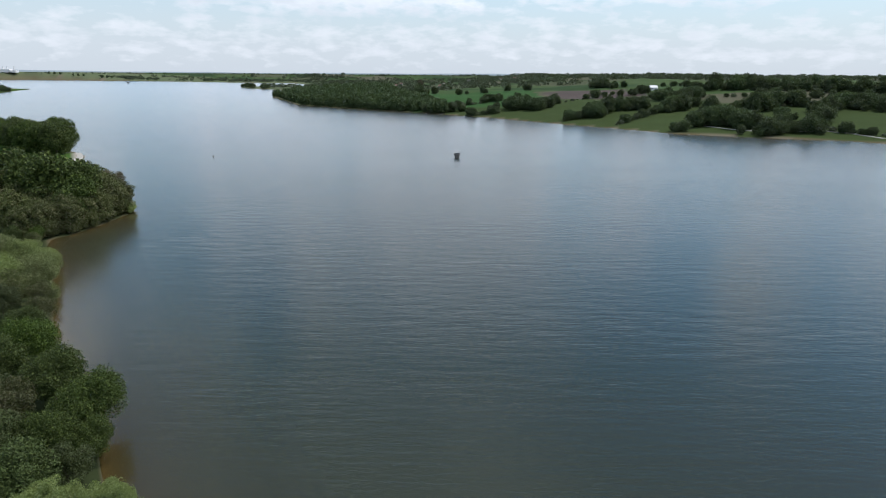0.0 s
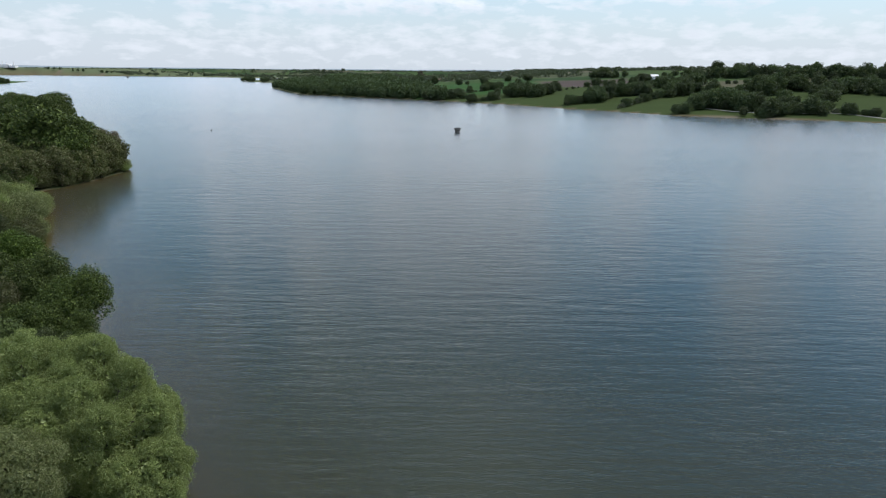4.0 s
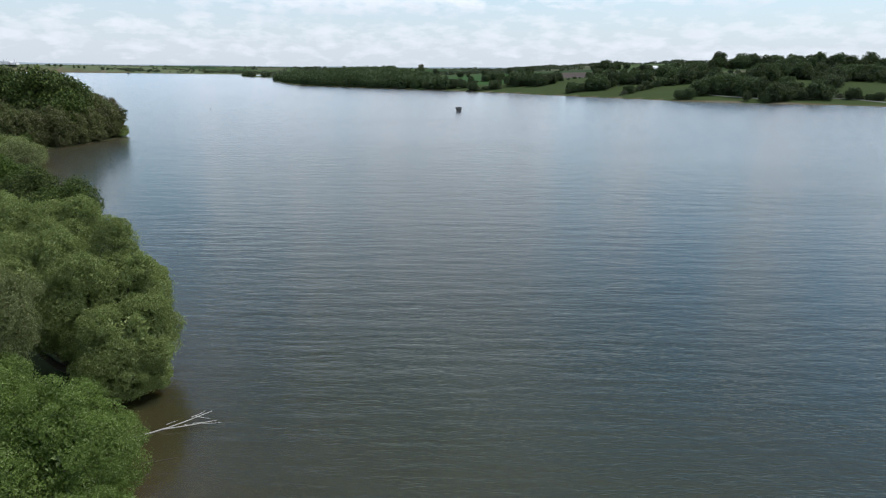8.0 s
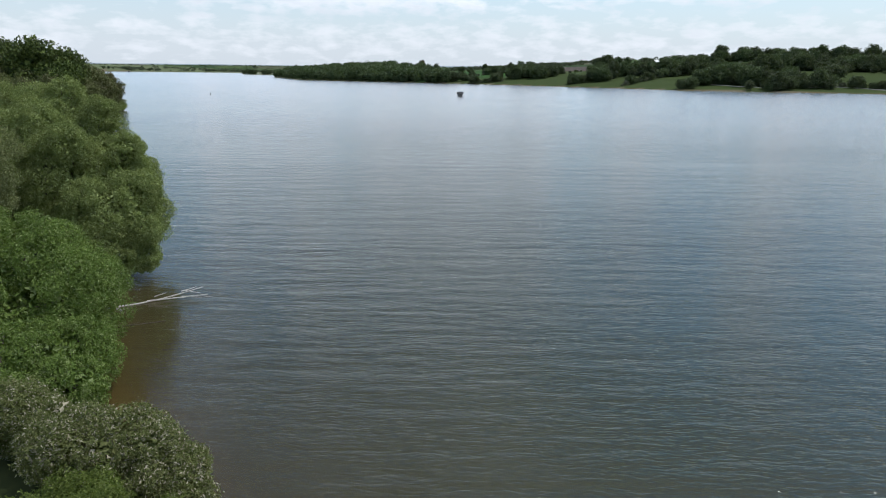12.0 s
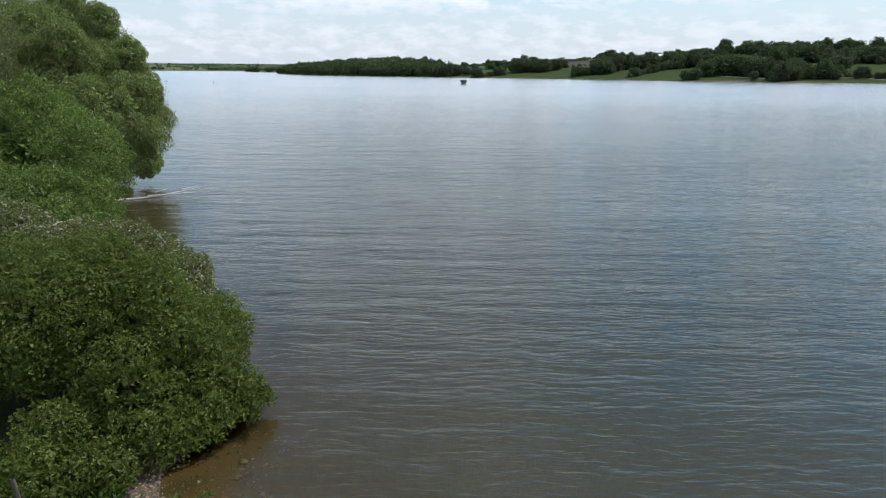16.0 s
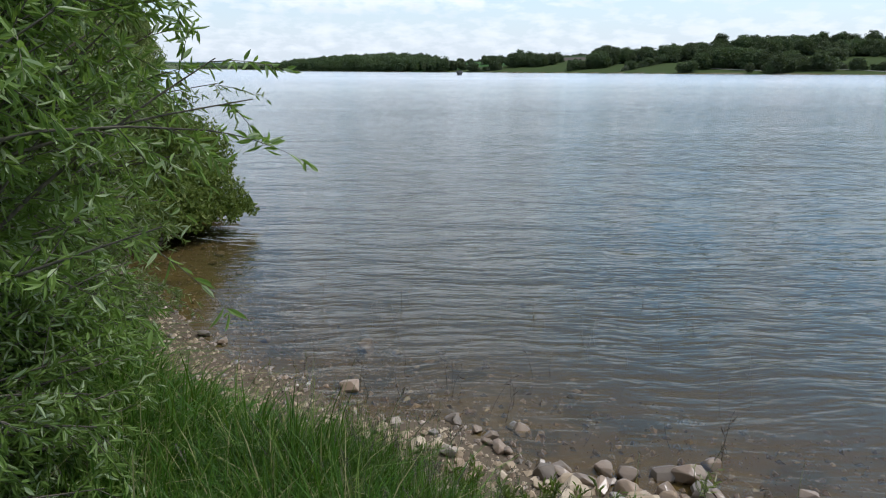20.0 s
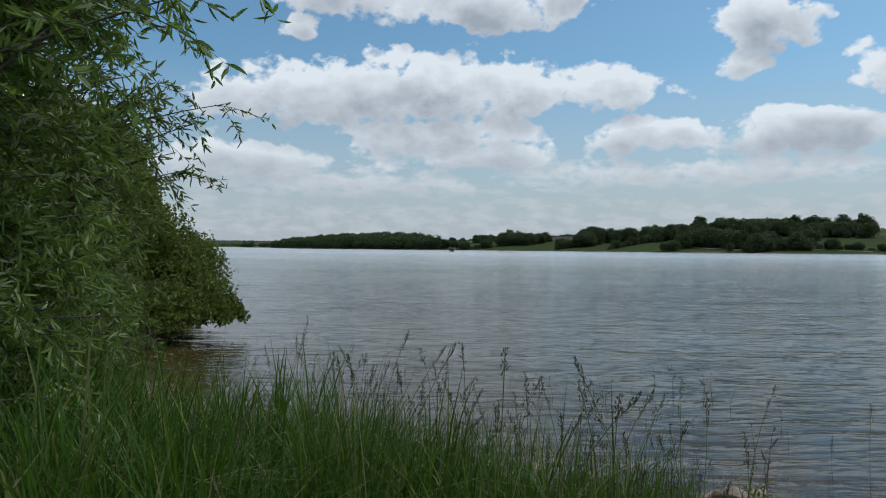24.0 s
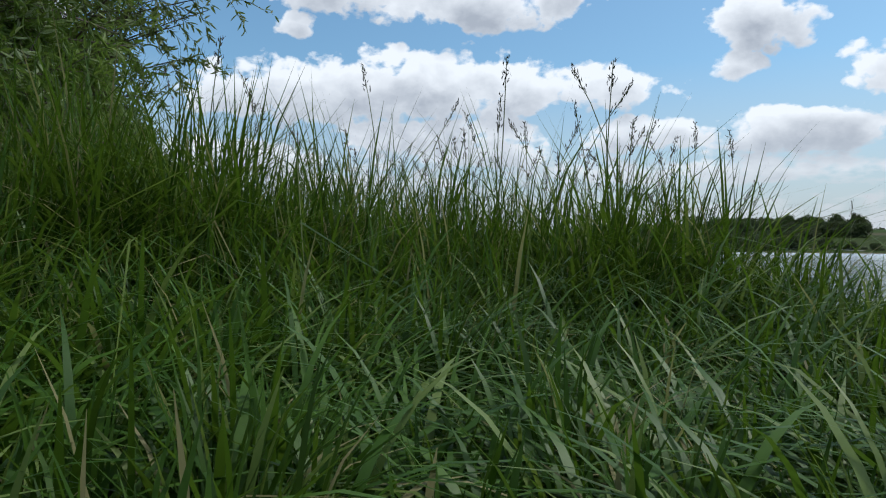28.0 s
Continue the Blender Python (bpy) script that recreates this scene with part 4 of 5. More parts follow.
# a dead tree with a white trunk among the willows
snag = holder("dead_tree", (-101, 152, on_land(-101, 152)), 0, 0.65)
pieces = [limb(rng, (0, 0, -0.3), (0.6, 0.2, 7.5), 0.35, 0.1, 0.05, 7, 7)]
for k in range(16):
    b = np.array([0.5, 0.1, 3 + 4 * rng.random()])
    pieces.append(limb(rng, b, b + np.array([2.6, 2.6, 1.6]) * rng.normal(size=3) * 0.6 + (0, 0, 1), 0.09, 0.02, 0.15))
tv, tf = joined(pieces)
child("trunk", raw_mesh("trunk", tv, tf, M_DEAD, True), snag)
tagged(snag, "bleached bare dead tree among shore willows", "tree")

# fallen branches lying in the shallows
for k, (p, q, r) in enumerate((((-24.6, 45.8, 0.25), (-18.9, 49.6, 0.55), 0.07), ((-22.3, 47.2, 0.3), (-18.2, 48.6, 0.28), 0.055), ((-25.2, 46.2, 0.1), (-22.9, 45.6, 0.12), 0.06), ((-24, 41.8, 0.0), (-19.4, 43.6, 0.05), 0.05))):
    drift = holder("fallen_branch", p)
    e = np.array(q) - np.array(p)
    pieces = [limb(rng, (0, 0, -0.12), e, r, r * 0.35, 0.025, 9, 7)]
    for j in range(3):
        s = 0.35 + 0.5 * rng.random()
        pieces.append(limb(rng, e * s, e * s + (unit(e) + rng.normal(size=3) * 0.25) * (0.7 + rng.random()) * (1, 1, 0.5), r * 0.45, r * 0.15, 0.05, 6, 5))
    tv, tf = joined(pieces)
    child("branch", raw_mesh("branch", tv, tf, M_DEAD if k < 3 else M_BARK, True), drift)
    tagged(drift, "bleached fallen branch lying in the shallows" if k < 3 else "dark sunken branch in brown shallows", "branch")

# ---------------------------------------------------------------- trees of the far bank


FB = [far_tree("tree", rng, h, w, m, n, leaf, lab) for h, w, m, n, leaf, lab in (
    (13, 6.0, M_WOODS, 1900, 0.95, "dark green hedgerow tree on the far bank"), (11, 6.4, M_WOODS, 1900, 0.95, "round dark green tree on the far bank"),
    (16, 5.4, M_WOODS, 1900, 0.95, "tall dark green tree on the far bank"), (6, 4.2, M_HAW, 700, 0.7, "pale flowering hawthorn bush on the far bank"),
    (13, 7.0, M_WOODS, 2100, 0.95, "broad green oak on the far bank"))]
FBH = (13, 11, 16, 6, 13)
HEDGE_A = [(22, 1049, 6), (39, 1093, 9), (64, 1125, 13), (77, 1130, 12), (41, 963, 5),
           (57, 956, 5), (76, 971, 7), (92, 1016, 14), (101, 993, 14), (114, 994, 15),
           (123, 1001, 14), (130, 972, 14), (141, 992, 13), (166, 1045, 12), (175, 1051, 13),
           (108, 1012, 14), (134, 1010, 13), (150, 1000, 12)]
HEDGE_B = [(161, 848, 8), (170, 848, 10), (180, 852, 12), (187, 852, 13), (198, 871, 17),
           (210, 880, 14), (225, 905, 13), (239, 908, 13), (249, 910, 13), (260, 902, 14),
           (270, 906, 13), (205, 890, 13), (322, 1148, 13), (338, 1171, 13), (332, 1070, 8),
           (192, 862, 14), (255, 915, 12)]
HEDGE_C = [(322, 1008, 13), (339, 1030, 13), (290, 864, 12), (304, 880, 13), (317, 890, 13),
           (330, 901, 13), (363, 1006, 13), (431, 1163, 12), (245, 711, 7), (252, 709, 8),
           (292, 743, 13), (299, 736, 14), (308, 740, 14), (340, 843, 14), (332, 835, 13),
           (349, 1000, 12), (376, 1015, 12), (310, 868, 12)]
HEDGE_D = [(324, 760, 13), (316, 714, 12), (319, 703, 14), (327, 705, 13), (321, 663, 9),
           (328, 663, 12), (338, 669, 9), (353, 681, 9), (360, 678, 13), (368, 679, 12),
           (407, 735, 13), (418, 744, 13), (388, 693, 8), (364, 833, 14), (375, 830, 14),
           (388, 831, 14), (398, 838, 13), (350, 690, 12)]
HEDGE_E = [(410, 852, 14), (432, 864, 14), (447, 868, 13), (463, 875, 13), (388, 769, 10),
           (518, 952, 13), (450, 792, 13), (475, 815, 13), (501, 838, 13), (440, 780, 12),
           (462, 805, 13), (425, 860, 13), (507, 828, 9), (518, 833, 12), (521, 823, 12),
           (523, 810, 12), (526, 800, 12), (568, 904, 13), (575, 883, 12), (540, 930, 13)]
HEDGE_F = [(454, 1131, 17), (477, 1133, 12), (485, 1124, 14), (494, 1114, 15), (505, 1107, 15),
           (515, 1099, 16), (527, 1090, 15), (539, 1082, 15), (553, 1078, 14), (558, 1060, 13),
           (573, 1055, 15), (581, 1054, 18), (586, 1039, 14), (597, 1036, 15), (601, 1024, 17),
           (614, 1020, 16), (627, 1018, 15), (634, 1004, 15), (639, 989, 16), (648, 989, 15)]
HEDGE_G = [(308, 1395, 12), (321, 1389, 14), (334, 1383, 13), (343, 1361, 12), (358, 1354, 10),
           (431, 1333, 9), (445, 1309, 10), (444, 1259, 9), (-60, 1400, 12), (-20, 1420, 10),
           (30, 1430, 9), (80, 1440, 10), (-62, 1500, 13), (-90, 1450, 12), (130, 1455, 9),
           (180, 1462, 10), (500, 1160, 15), (520, 1150, 16), (545, 1130, 15), (570, 1110, 16),
           (600, 1090, 15), (630, 1070, 15)]
HEDGES = [HEDGE_A, HEDGE_B, HEDGE_C, HEDGE_D, HEDGE_E, HEDGE_F, HEDGE_G]
first = [True] * 5
behind = []
for rows in HEDGES:
    for x, y, h in rows:
        k = (2 if h > 15 else int(rng.choice([0, 1, 4]))) if h > 7 else (1 if rng.random() < 0.6 else 3)
        s = h / FBH[k] * ((1.02 if y > 1030 and x > 250 else 1.16) * (0.92 + 0.24 * rng.random()) if h > 7 else 1.1)
        tall = 0.88 + 0.24 * rng.random()
        x, y = x + rng.normal() * 3, y + rng.normal() * 3
        if first[k]:
            FB[k].matrix_basis = pose(x, y, on_land(x, y) - 0.4) @ Matrix.Diagonal((s, s, s * tall, 1))
            first[k] = False
        else:
            plant(FB[k], x, y, rng.random() * 360, s, 0.4, tall)
        for _ in range(2 if h > 11 else (1 if h > 7 else 0)):
            behind.append((x + rng.choice([-9, 9]) + rng.normal() * 5, y + 4 + rng.normal() * 7, h * (0.7 + 0.45 * rng.random())))
if first[3]:
    FB[3].matrix_basis = pose(271, 732, on_land(271, 732) - 0.3)
for (x0, y0), (x1, y1), m, size in (((204, 782), (288, 876), 22, 0.75), ((398, 682), (440, 628), 16, 0.7), ((-4, 1052), (92, 1134), 16, 0.8), ((30, 955), (86, 966), 10, 0.8),
                                    ((276, 732), (292, 742), 5, 1.25), ((340, 716), (376, 700), 6, 1.0), ((425, 1000), (505, 950), 10, 1.0), ((180, 1052), (300, 1190), 14, 0.9), ((-30, 1024), (36, 1006), 12, 0.95), ((-10, 1062), (40, 1090), 9, 1.1)):
    for k in range(m):
        t = (k + 0.4 * rng.normal()) / m
        plant(FB[3 if rng.random() < 0.6 else 1], x0 + (x1 - x0) * t, y0 + (y1 - y0) * t, rng.random() * 360, size * (0.75 + 0.5 * rng.random()) * (1 if rng.random() < 0.6 else 0.6), 0.3)


def mesh_corners(ob, name):
    me = next(c for c in ob.children if c.name.split(".")[0] == name).data
    v = np.empty(len(me.vertices) * 3, np.float32)
    me.vertices.foreach_get("co", v)
    return v.reshape(-1, 3)


def crowd(name, spots, crowns, heights, mat, label):
    """Many far trees as one mass: spots of x, y, height."""
    pieces = []
    for x, y, h in spots:
        k = rng.integers(len(crowns))
        a, s = rng.random() * 6.283, h / heights[k]
        c, sn = math.cos(a) * s, math.sin(a) * s
        v = crowns[k]
        pieces.append((np.stack([v[:, 0] * c - v[:, 1] * sn + x, v[:, 0] * sn + v[:, 1] * c + y, v[:, 2] * s + on_land(x, y) - 0.3], 1), np.arange(len(v)).reshape(-1, 4)))
    V, F = joined(pieces)
    return tagged(new(name, raw_mesh(name, V, F, mat)), label, "woodland", kind="stuff")


lite = []
for h, w in ((14, 6.4), (12, 7.0), (15, 6.0)):
    t = far_tree("tree", rng, h, w, M_WOODS, 430, 1.8, "tree")
    lite.append(mesh_corners(t, "crown").copy())
    for c in list(t.children):
        bpy.data.objects.remove(c)
    bpy.data.objects.remove(t)
spots = []
shore_far = np.array(FAR[9:15], float)
for k in range(5200):
    s = rng.random() * (len(shore_far) - 1)
    a = int(s)
    p, q = shore_far[a], shore_far[a + 1]
    e = unit(q - p)
    nrm = np.array([e[1], -e[0]])
    deep = 5 + np.interp(s, [0.9, 1.6, 2.6, 4, 5], [14, 30, 90, 190, 260]) * rng.random()
    x, y = p + (q - p) * (s - a) + nrm * deep
    if s < 0.93 or on_land(x, y) < 0.25:
        continue
    if all((x - u) ** 2 + (y - v) ** 2 > 11.5 ** 2 for u, v, _ in spots):
        spots.append((x, y, 13.5 + 9.5 * rng.random()))
    if len(spots) > 330:
        break
crowd("hedgerow_trees", [v for v in behind if on_land(v[0], v[1]) > 0.5], lite, (14, 12, 15), M_WOODS, "dark green trees crowding the hedgerows of the far bank")
crowd("woodland", spots, lite, (14, 12, 15), M_WOODS, "dense dark green wood along the far shore")

# single trees that stand out
plant(FB[2], 466, 1170, 40, 1.45, 0.4)
plant(FB[2], 474, 1174, 130, 1.3, 0.4)
plant(far_brown, -67, 1697, 70, 2.0 * far_brown.scale[0] ** -1, 0.4)


def footpath(rows, wide, label):
    """A pale gravel path laid on the turf along a line of points."""
    p = np.array(rows, float)
    t = np.linspace(0, len(p) - 1, 8 * len(p))
    x, y = np.interp(t, np.arange(len(p)), p[:, 0]), np.interp(t, np.arange(len(p)), p[:, 1])
    run = unit(np.stack([np.gradient(x), np.gradient(y)], 1))
    sx_, sy_ = run[:, 1] * wide / 2, -run[:, 0] * wide / 2
    rows_ = [np.stack([x + k * sx_, y + k * sy_, land_height(x, y) + h], 1) for k, h in ((-1.15, -0.3), (-1, 0.35), (1, 0.35), (1.15, -0.3))]
    m = len(x)
    j = np.arange(m - 1)
    F = np.concatenate([np.stack([a * m + j, a * m + j + 1, (a + 1) * m + j + 1, (a + 1) * m + j], 1) for a in range(3)])
    tagged(new("footpath", raw_mesh("footpath", np.concatenate(rows_), F, M_GRAVEL)), label, "path", kind="structure")


footpath([(286, 735), (304, 711), (323, 694), (349, 683), (391, 684), (409, 669), (421, 631)], 3.0, "pale gravel footpath along the far shore")
footpath([(-270, 380), (-252.5, 403.4), (-255.9, 422.3), (-251.8, 438.7), (-254.5, 452), (-262, 467), (-272, 482)], 3.6, "white gravel footpath round the headland")

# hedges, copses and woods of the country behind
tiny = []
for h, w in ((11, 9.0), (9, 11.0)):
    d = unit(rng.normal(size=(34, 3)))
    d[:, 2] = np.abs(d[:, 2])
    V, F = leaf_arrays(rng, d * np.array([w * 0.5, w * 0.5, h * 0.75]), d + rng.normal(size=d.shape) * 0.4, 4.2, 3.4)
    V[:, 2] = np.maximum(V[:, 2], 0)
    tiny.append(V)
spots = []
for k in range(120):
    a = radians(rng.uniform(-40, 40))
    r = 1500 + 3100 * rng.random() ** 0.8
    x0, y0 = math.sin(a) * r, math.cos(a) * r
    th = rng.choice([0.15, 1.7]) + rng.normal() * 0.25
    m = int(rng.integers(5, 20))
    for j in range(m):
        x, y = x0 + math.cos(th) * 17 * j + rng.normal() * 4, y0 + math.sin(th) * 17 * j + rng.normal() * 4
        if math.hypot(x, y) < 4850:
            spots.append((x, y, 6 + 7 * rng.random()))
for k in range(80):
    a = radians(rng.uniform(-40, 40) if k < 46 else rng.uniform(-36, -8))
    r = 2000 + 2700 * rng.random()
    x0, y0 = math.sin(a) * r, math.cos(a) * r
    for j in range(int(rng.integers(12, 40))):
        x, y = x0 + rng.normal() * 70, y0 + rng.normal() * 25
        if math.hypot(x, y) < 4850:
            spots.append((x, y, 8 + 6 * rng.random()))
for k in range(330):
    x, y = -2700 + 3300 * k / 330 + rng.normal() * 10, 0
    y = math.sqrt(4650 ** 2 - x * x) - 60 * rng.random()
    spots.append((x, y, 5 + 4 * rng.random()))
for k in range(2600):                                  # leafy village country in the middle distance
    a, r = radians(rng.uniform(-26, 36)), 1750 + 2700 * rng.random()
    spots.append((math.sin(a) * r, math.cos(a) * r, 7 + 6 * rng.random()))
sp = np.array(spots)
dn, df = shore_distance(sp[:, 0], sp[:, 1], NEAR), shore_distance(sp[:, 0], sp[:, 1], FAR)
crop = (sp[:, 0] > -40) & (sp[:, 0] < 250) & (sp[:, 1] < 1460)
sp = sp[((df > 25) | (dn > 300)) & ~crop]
# leaf colour lightened and blued: the haze of distance is painted into it
crowd("distant_woods", [tuple(v) for v in sp], tiny, (11, 9), leaf_material("haze_paled_leaf", (0.075, 0.095, 0.055), (0.12, 0.14, 0.085), trans=0.2, big=0.02), "hedgerows and copses of the flat country beyond")
# hills beyond the country, all along the horizon: haze painted as a glowing colour
th = np.radians(np.arange(-60, 60.1, 0.5))
crest = 52 + 2.5 * np.sin(th * 9 + 1) + 1.5 * np.sin(th * 31) + 0.8 * np.sin(th * 77 + 2)
HV = np.concatenate([np.stack([np.sin(th) * 4960, np.cos(th) * 4960, np.full(len(th), -5.0)], 1), np.stack([np.sin(th) * 4960, np.cos(th) * 4960, crest], 1)])
k = np.arange(len(th) - 1)
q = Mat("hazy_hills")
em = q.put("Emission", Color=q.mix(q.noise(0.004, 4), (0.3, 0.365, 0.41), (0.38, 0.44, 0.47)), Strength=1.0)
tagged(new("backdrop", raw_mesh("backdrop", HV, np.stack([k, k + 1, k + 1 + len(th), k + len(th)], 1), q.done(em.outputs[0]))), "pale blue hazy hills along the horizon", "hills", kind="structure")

# trees of the far western shores
spots = []
for k in range(46):
    spots.append((-1090 - 16 * k * 0.45 + rng.normal() * 14, 1640 + 10 * k + rng.normal() * 12, 9 + 5 * rng.random()))
for x, y in ((-770, 2528), (-745, 2490), (-717, 2438), (-700, 2420), (-640, 2310), (-632, 2325), (-650, 2330), (-625, 2340), (-645, 2345), (-1345, 3725), (-1325, 3722), (-1300, 3715), (-1700, 3820),
             (-1978, 3850), (-1950, 3850), (-1925, 3855), (-1840, 3840), (-2100, 3880), (-2130, 3880), (-2160, 3880), (-2257, 3920), (-2290, 3920), (-2330, 3930)):
    spots.append((x, y, 13 + 5 * rng.random()))
sp = [v for v in spots if on_land(v[0], v[1]) > 0.15]
crowd("shore_trees", sp, lite, (14, 12, 15), M_WOODS, "groups of dark trees on distant lake shores")

# ---------------------------------------------------------------- buildings far off


def box(bm, x, y, z, sx, sy, sz):
    bmesh.ops.create_cube(bm, size=1, matrix=Matrix.Translation((x, y, z)) @ Matrix.Diagonal((sx, sy, sz, 1)))


def house(x, y, w, d, h, wall_mat, roof_mat, rz, label, name="house"):
    ob = holder(name, (x, y, on_land(x, y)), rz)
    bm = bmesh.new()
    box(bm, 0, 0, h / 2 - 0.3, w, d, h + 0.6)
    part("wall", bm, wall_mat, ob)
    bm = bmesh.new()
    v = [bm.verts.new(p) for p in ((-w * .54, -d * .56, h - .1), (w * .54, -d * .56, h - .1), (w * .54, d * .56, h - .1), (-w * .54, d * .56, h - .1), (-w * .54, 0, h + d * .42), (w * .54, 0, h + d * .42))]
    for f in ((0, 1, 5, 4), (2, 3, 4, 5), (1, 2, 5), (3, 0, 4), (3, 2, 1, 0)):
        bm.faces.new([v[i] for i in f])
    part("roof", bm, roof_mat, ob)
    bm = bmesh.new()
    for s in (-0.25, 0.25):
        box(bm, s * w, -d * 0.5, h * 0.55, w * 0.14, 0.12, h * 0.3)
    part("window", bm, M_IRON, ob)
    tagged(ob, label, "building")


house(385, 1250, 15, 9, 5, M_RENDERED, M_RENDERED, 15, "white barn with a pale roof among hedgerow trees", "barn")
for k in range(14):
    a = radians(-7 + 13 * rng.random())
    r = 2300 + 900 * rng.random()
    house(math.sin(a) * r, math.cos(a) * r, 12 + 5 * rng.random(), 9, 6, M_RENDERED if k % 3 else M_CONC, M_ROOF, 360 * rng.random(), "pale house with a tiled roof in a distant village")
plant_ob = holder("factory", (-2560, 3900, on_land(-2560, 3900)))
bm = bmesh.new()
box(bm, 0, 0, 9, 60, 30, 18)
box(bm, 45, 0, 6, 40, 30, 12)
part("hall", bm, M_RENDERED, plant_ob)
for s in (-14, 8, 50):
    bm = bmesh.new()
    bmesh.ops.create_cone(bm, cap_ends=True, segments=12, radius1=3, radius2=2.4, depth=34, matrix=Matrix.Translation((s, 0, 17)))
    part("chimney", bm, M_RENDERED, plant_ob)
tagged(plant_ob, "pale works with chimneys on the far horizon", "building")

# ---------------------------------------------------------------- valve towers and buoy in the lake


def valve_tower(x, y, s, label):
    ob = holder("valve_tower", (x, y, -2.1 * s), 20, s)
    bm = bmesh.new()
    bmesh.ops.create_cone(bm, cap_ends=True, segments=16, radius1=1.75, radius2=1.65, depth=6.6, matrix=Matrix.Translation((0, 0, 0.1)))
    part("shaft", bm, M_CONC, ob)
    bm = bmesh.new()
    bmesh.ops.create_cone(bm, cap_ends=True, segments=16, radius1=1.7, radius2=2.35, depth=0.7, matrix=Matrix.Translation((0, 0, 3.5)))
    part("corbel", bm, M_CONC, ob)
    bm = bmesh.new()
    bmesh.ops.create_cone(bm, cap_ends=True, segments=16, radius1=2.5, radius2=2.5, depth=0.35, matrix=Matrix.Translation((0, 0, 4.0)))
    part("deck", bm, M_CONC, ob)
    bm = bmesh.new()
    bmesh.ops.create_cone(bm, cap_ends=True, segments=16, radius1=2.45, radius2=2.45, depth=0.9, matrix=Matrix.Translation((0, 0, 4.6)))
    bmesh.ops.delete(bm, geom=[f for f in bm.faces if abs(f.normal.z) > 0.5], context="FACES_ONLY")
    bmesh.ops.solidify(bm, geom=bm.faces[:], thickness=0.14)
    part("parapet", bm, M_CONC, ob)
    bm = bmesh.new()
    box(bm, 0.3, 0.2, 4.75, 1.2, 1.0, 1.2)
    part("winch_house", bm, M_IRON, ob)
    for k in range(6):
        a = k * math.pi / 3
        bm = bmesh.new()
        box(bm, 1.72 * math.cos(a), 1.72 * math.sin(a), 1.9, 0.25, 0.25, 2.8)
        part("rib", bm, M_CONC, ob)
    tagged(ob, label, "tower")


valve_tower(8.7, 479.5, 1.0, "dark round concrete valve tower standing in the lake")
valve_tower(-1485, 3120, 2.3, "distant dark tower standing in the lake")
buoy = holder("buoy", (-168, 472, 0), 0, 0.7)
bm = bmesh.new()
bmesh.ops.create_cone(bm, cap_ends=True, segments=14, radius1=0.75, radius2=0.6, depth=0.7, matrix=Matrix.Translation((0, 0, 0.15)))
part("float", bm, M_BUOY, buoy)
bm = bmesh.new()
bmesh.ops.create_cone(bm, cap_ends=True, segments=10, radius1=0.45, radius2=0.12, depth=1.3, matrix=Matrix.Translation((0, 0, 1.1)))
part("mast", bm, M_BUOY, buoy)
tagged(buoy, "small dark marker buoy floating on the lake", "buoy")

# ---------------------------------------------------------------- the bank at the camera's feet


def grass_edge(x):
    return np.interp(x, [-5, -2.8, -1.8, -0.9, -0.35, 0.1, 0.4, 1.05, 1.4, 1.8, 4.0, 9], [0.6, 1.2, 1.2, 1.7, 2.05, 2.1, 2.3, 2.3, 2.0, 1.5, 1.5, 1.4])


def strips(base, lean, L, W, bend, levels=5):
    """Blades as tapering strips that rise and then arch over."""
    n = len(base)
    s = np.linspace(0, 1, levels)
    lean = unit(np.concatenate([lean, np.zeros((n, 1))], 1))
    side = np.cross(lean, np.array([0, 0, 1.0]))
    out = (L * bend)[:, None] * (0.25 * s + 0.75 * s ** 2)[None]
    rise = L[:, None] * (s[None] - np.minimum(0.1 + 0.62 * bend[:, None], 0.92) * s[None] ** 2.3)
    c = base[:, None] + lean[:, None] * out[..., None] + np.array([0, 0, 1.0]) * rise[..., None]
    w = (W[:, None] * np.interp(s, [0, 0.35, 0.75, 1], [0.8, 1.0, 0.7, 0.06])[None])[..., None] * 0.5
    V = np.stack([c - side[:, None] * w, c + side[:, None] * w], 2).reshape(-1, 3)
    o = (np.arange(n) * levels * 2)[:, None]
    F = np.concatenate([o + np.array([[2 * k, 2 * k + 1, 2 * k + 3, 2 * k + 2]]) for k in range(levels - 1)])
    return V, F


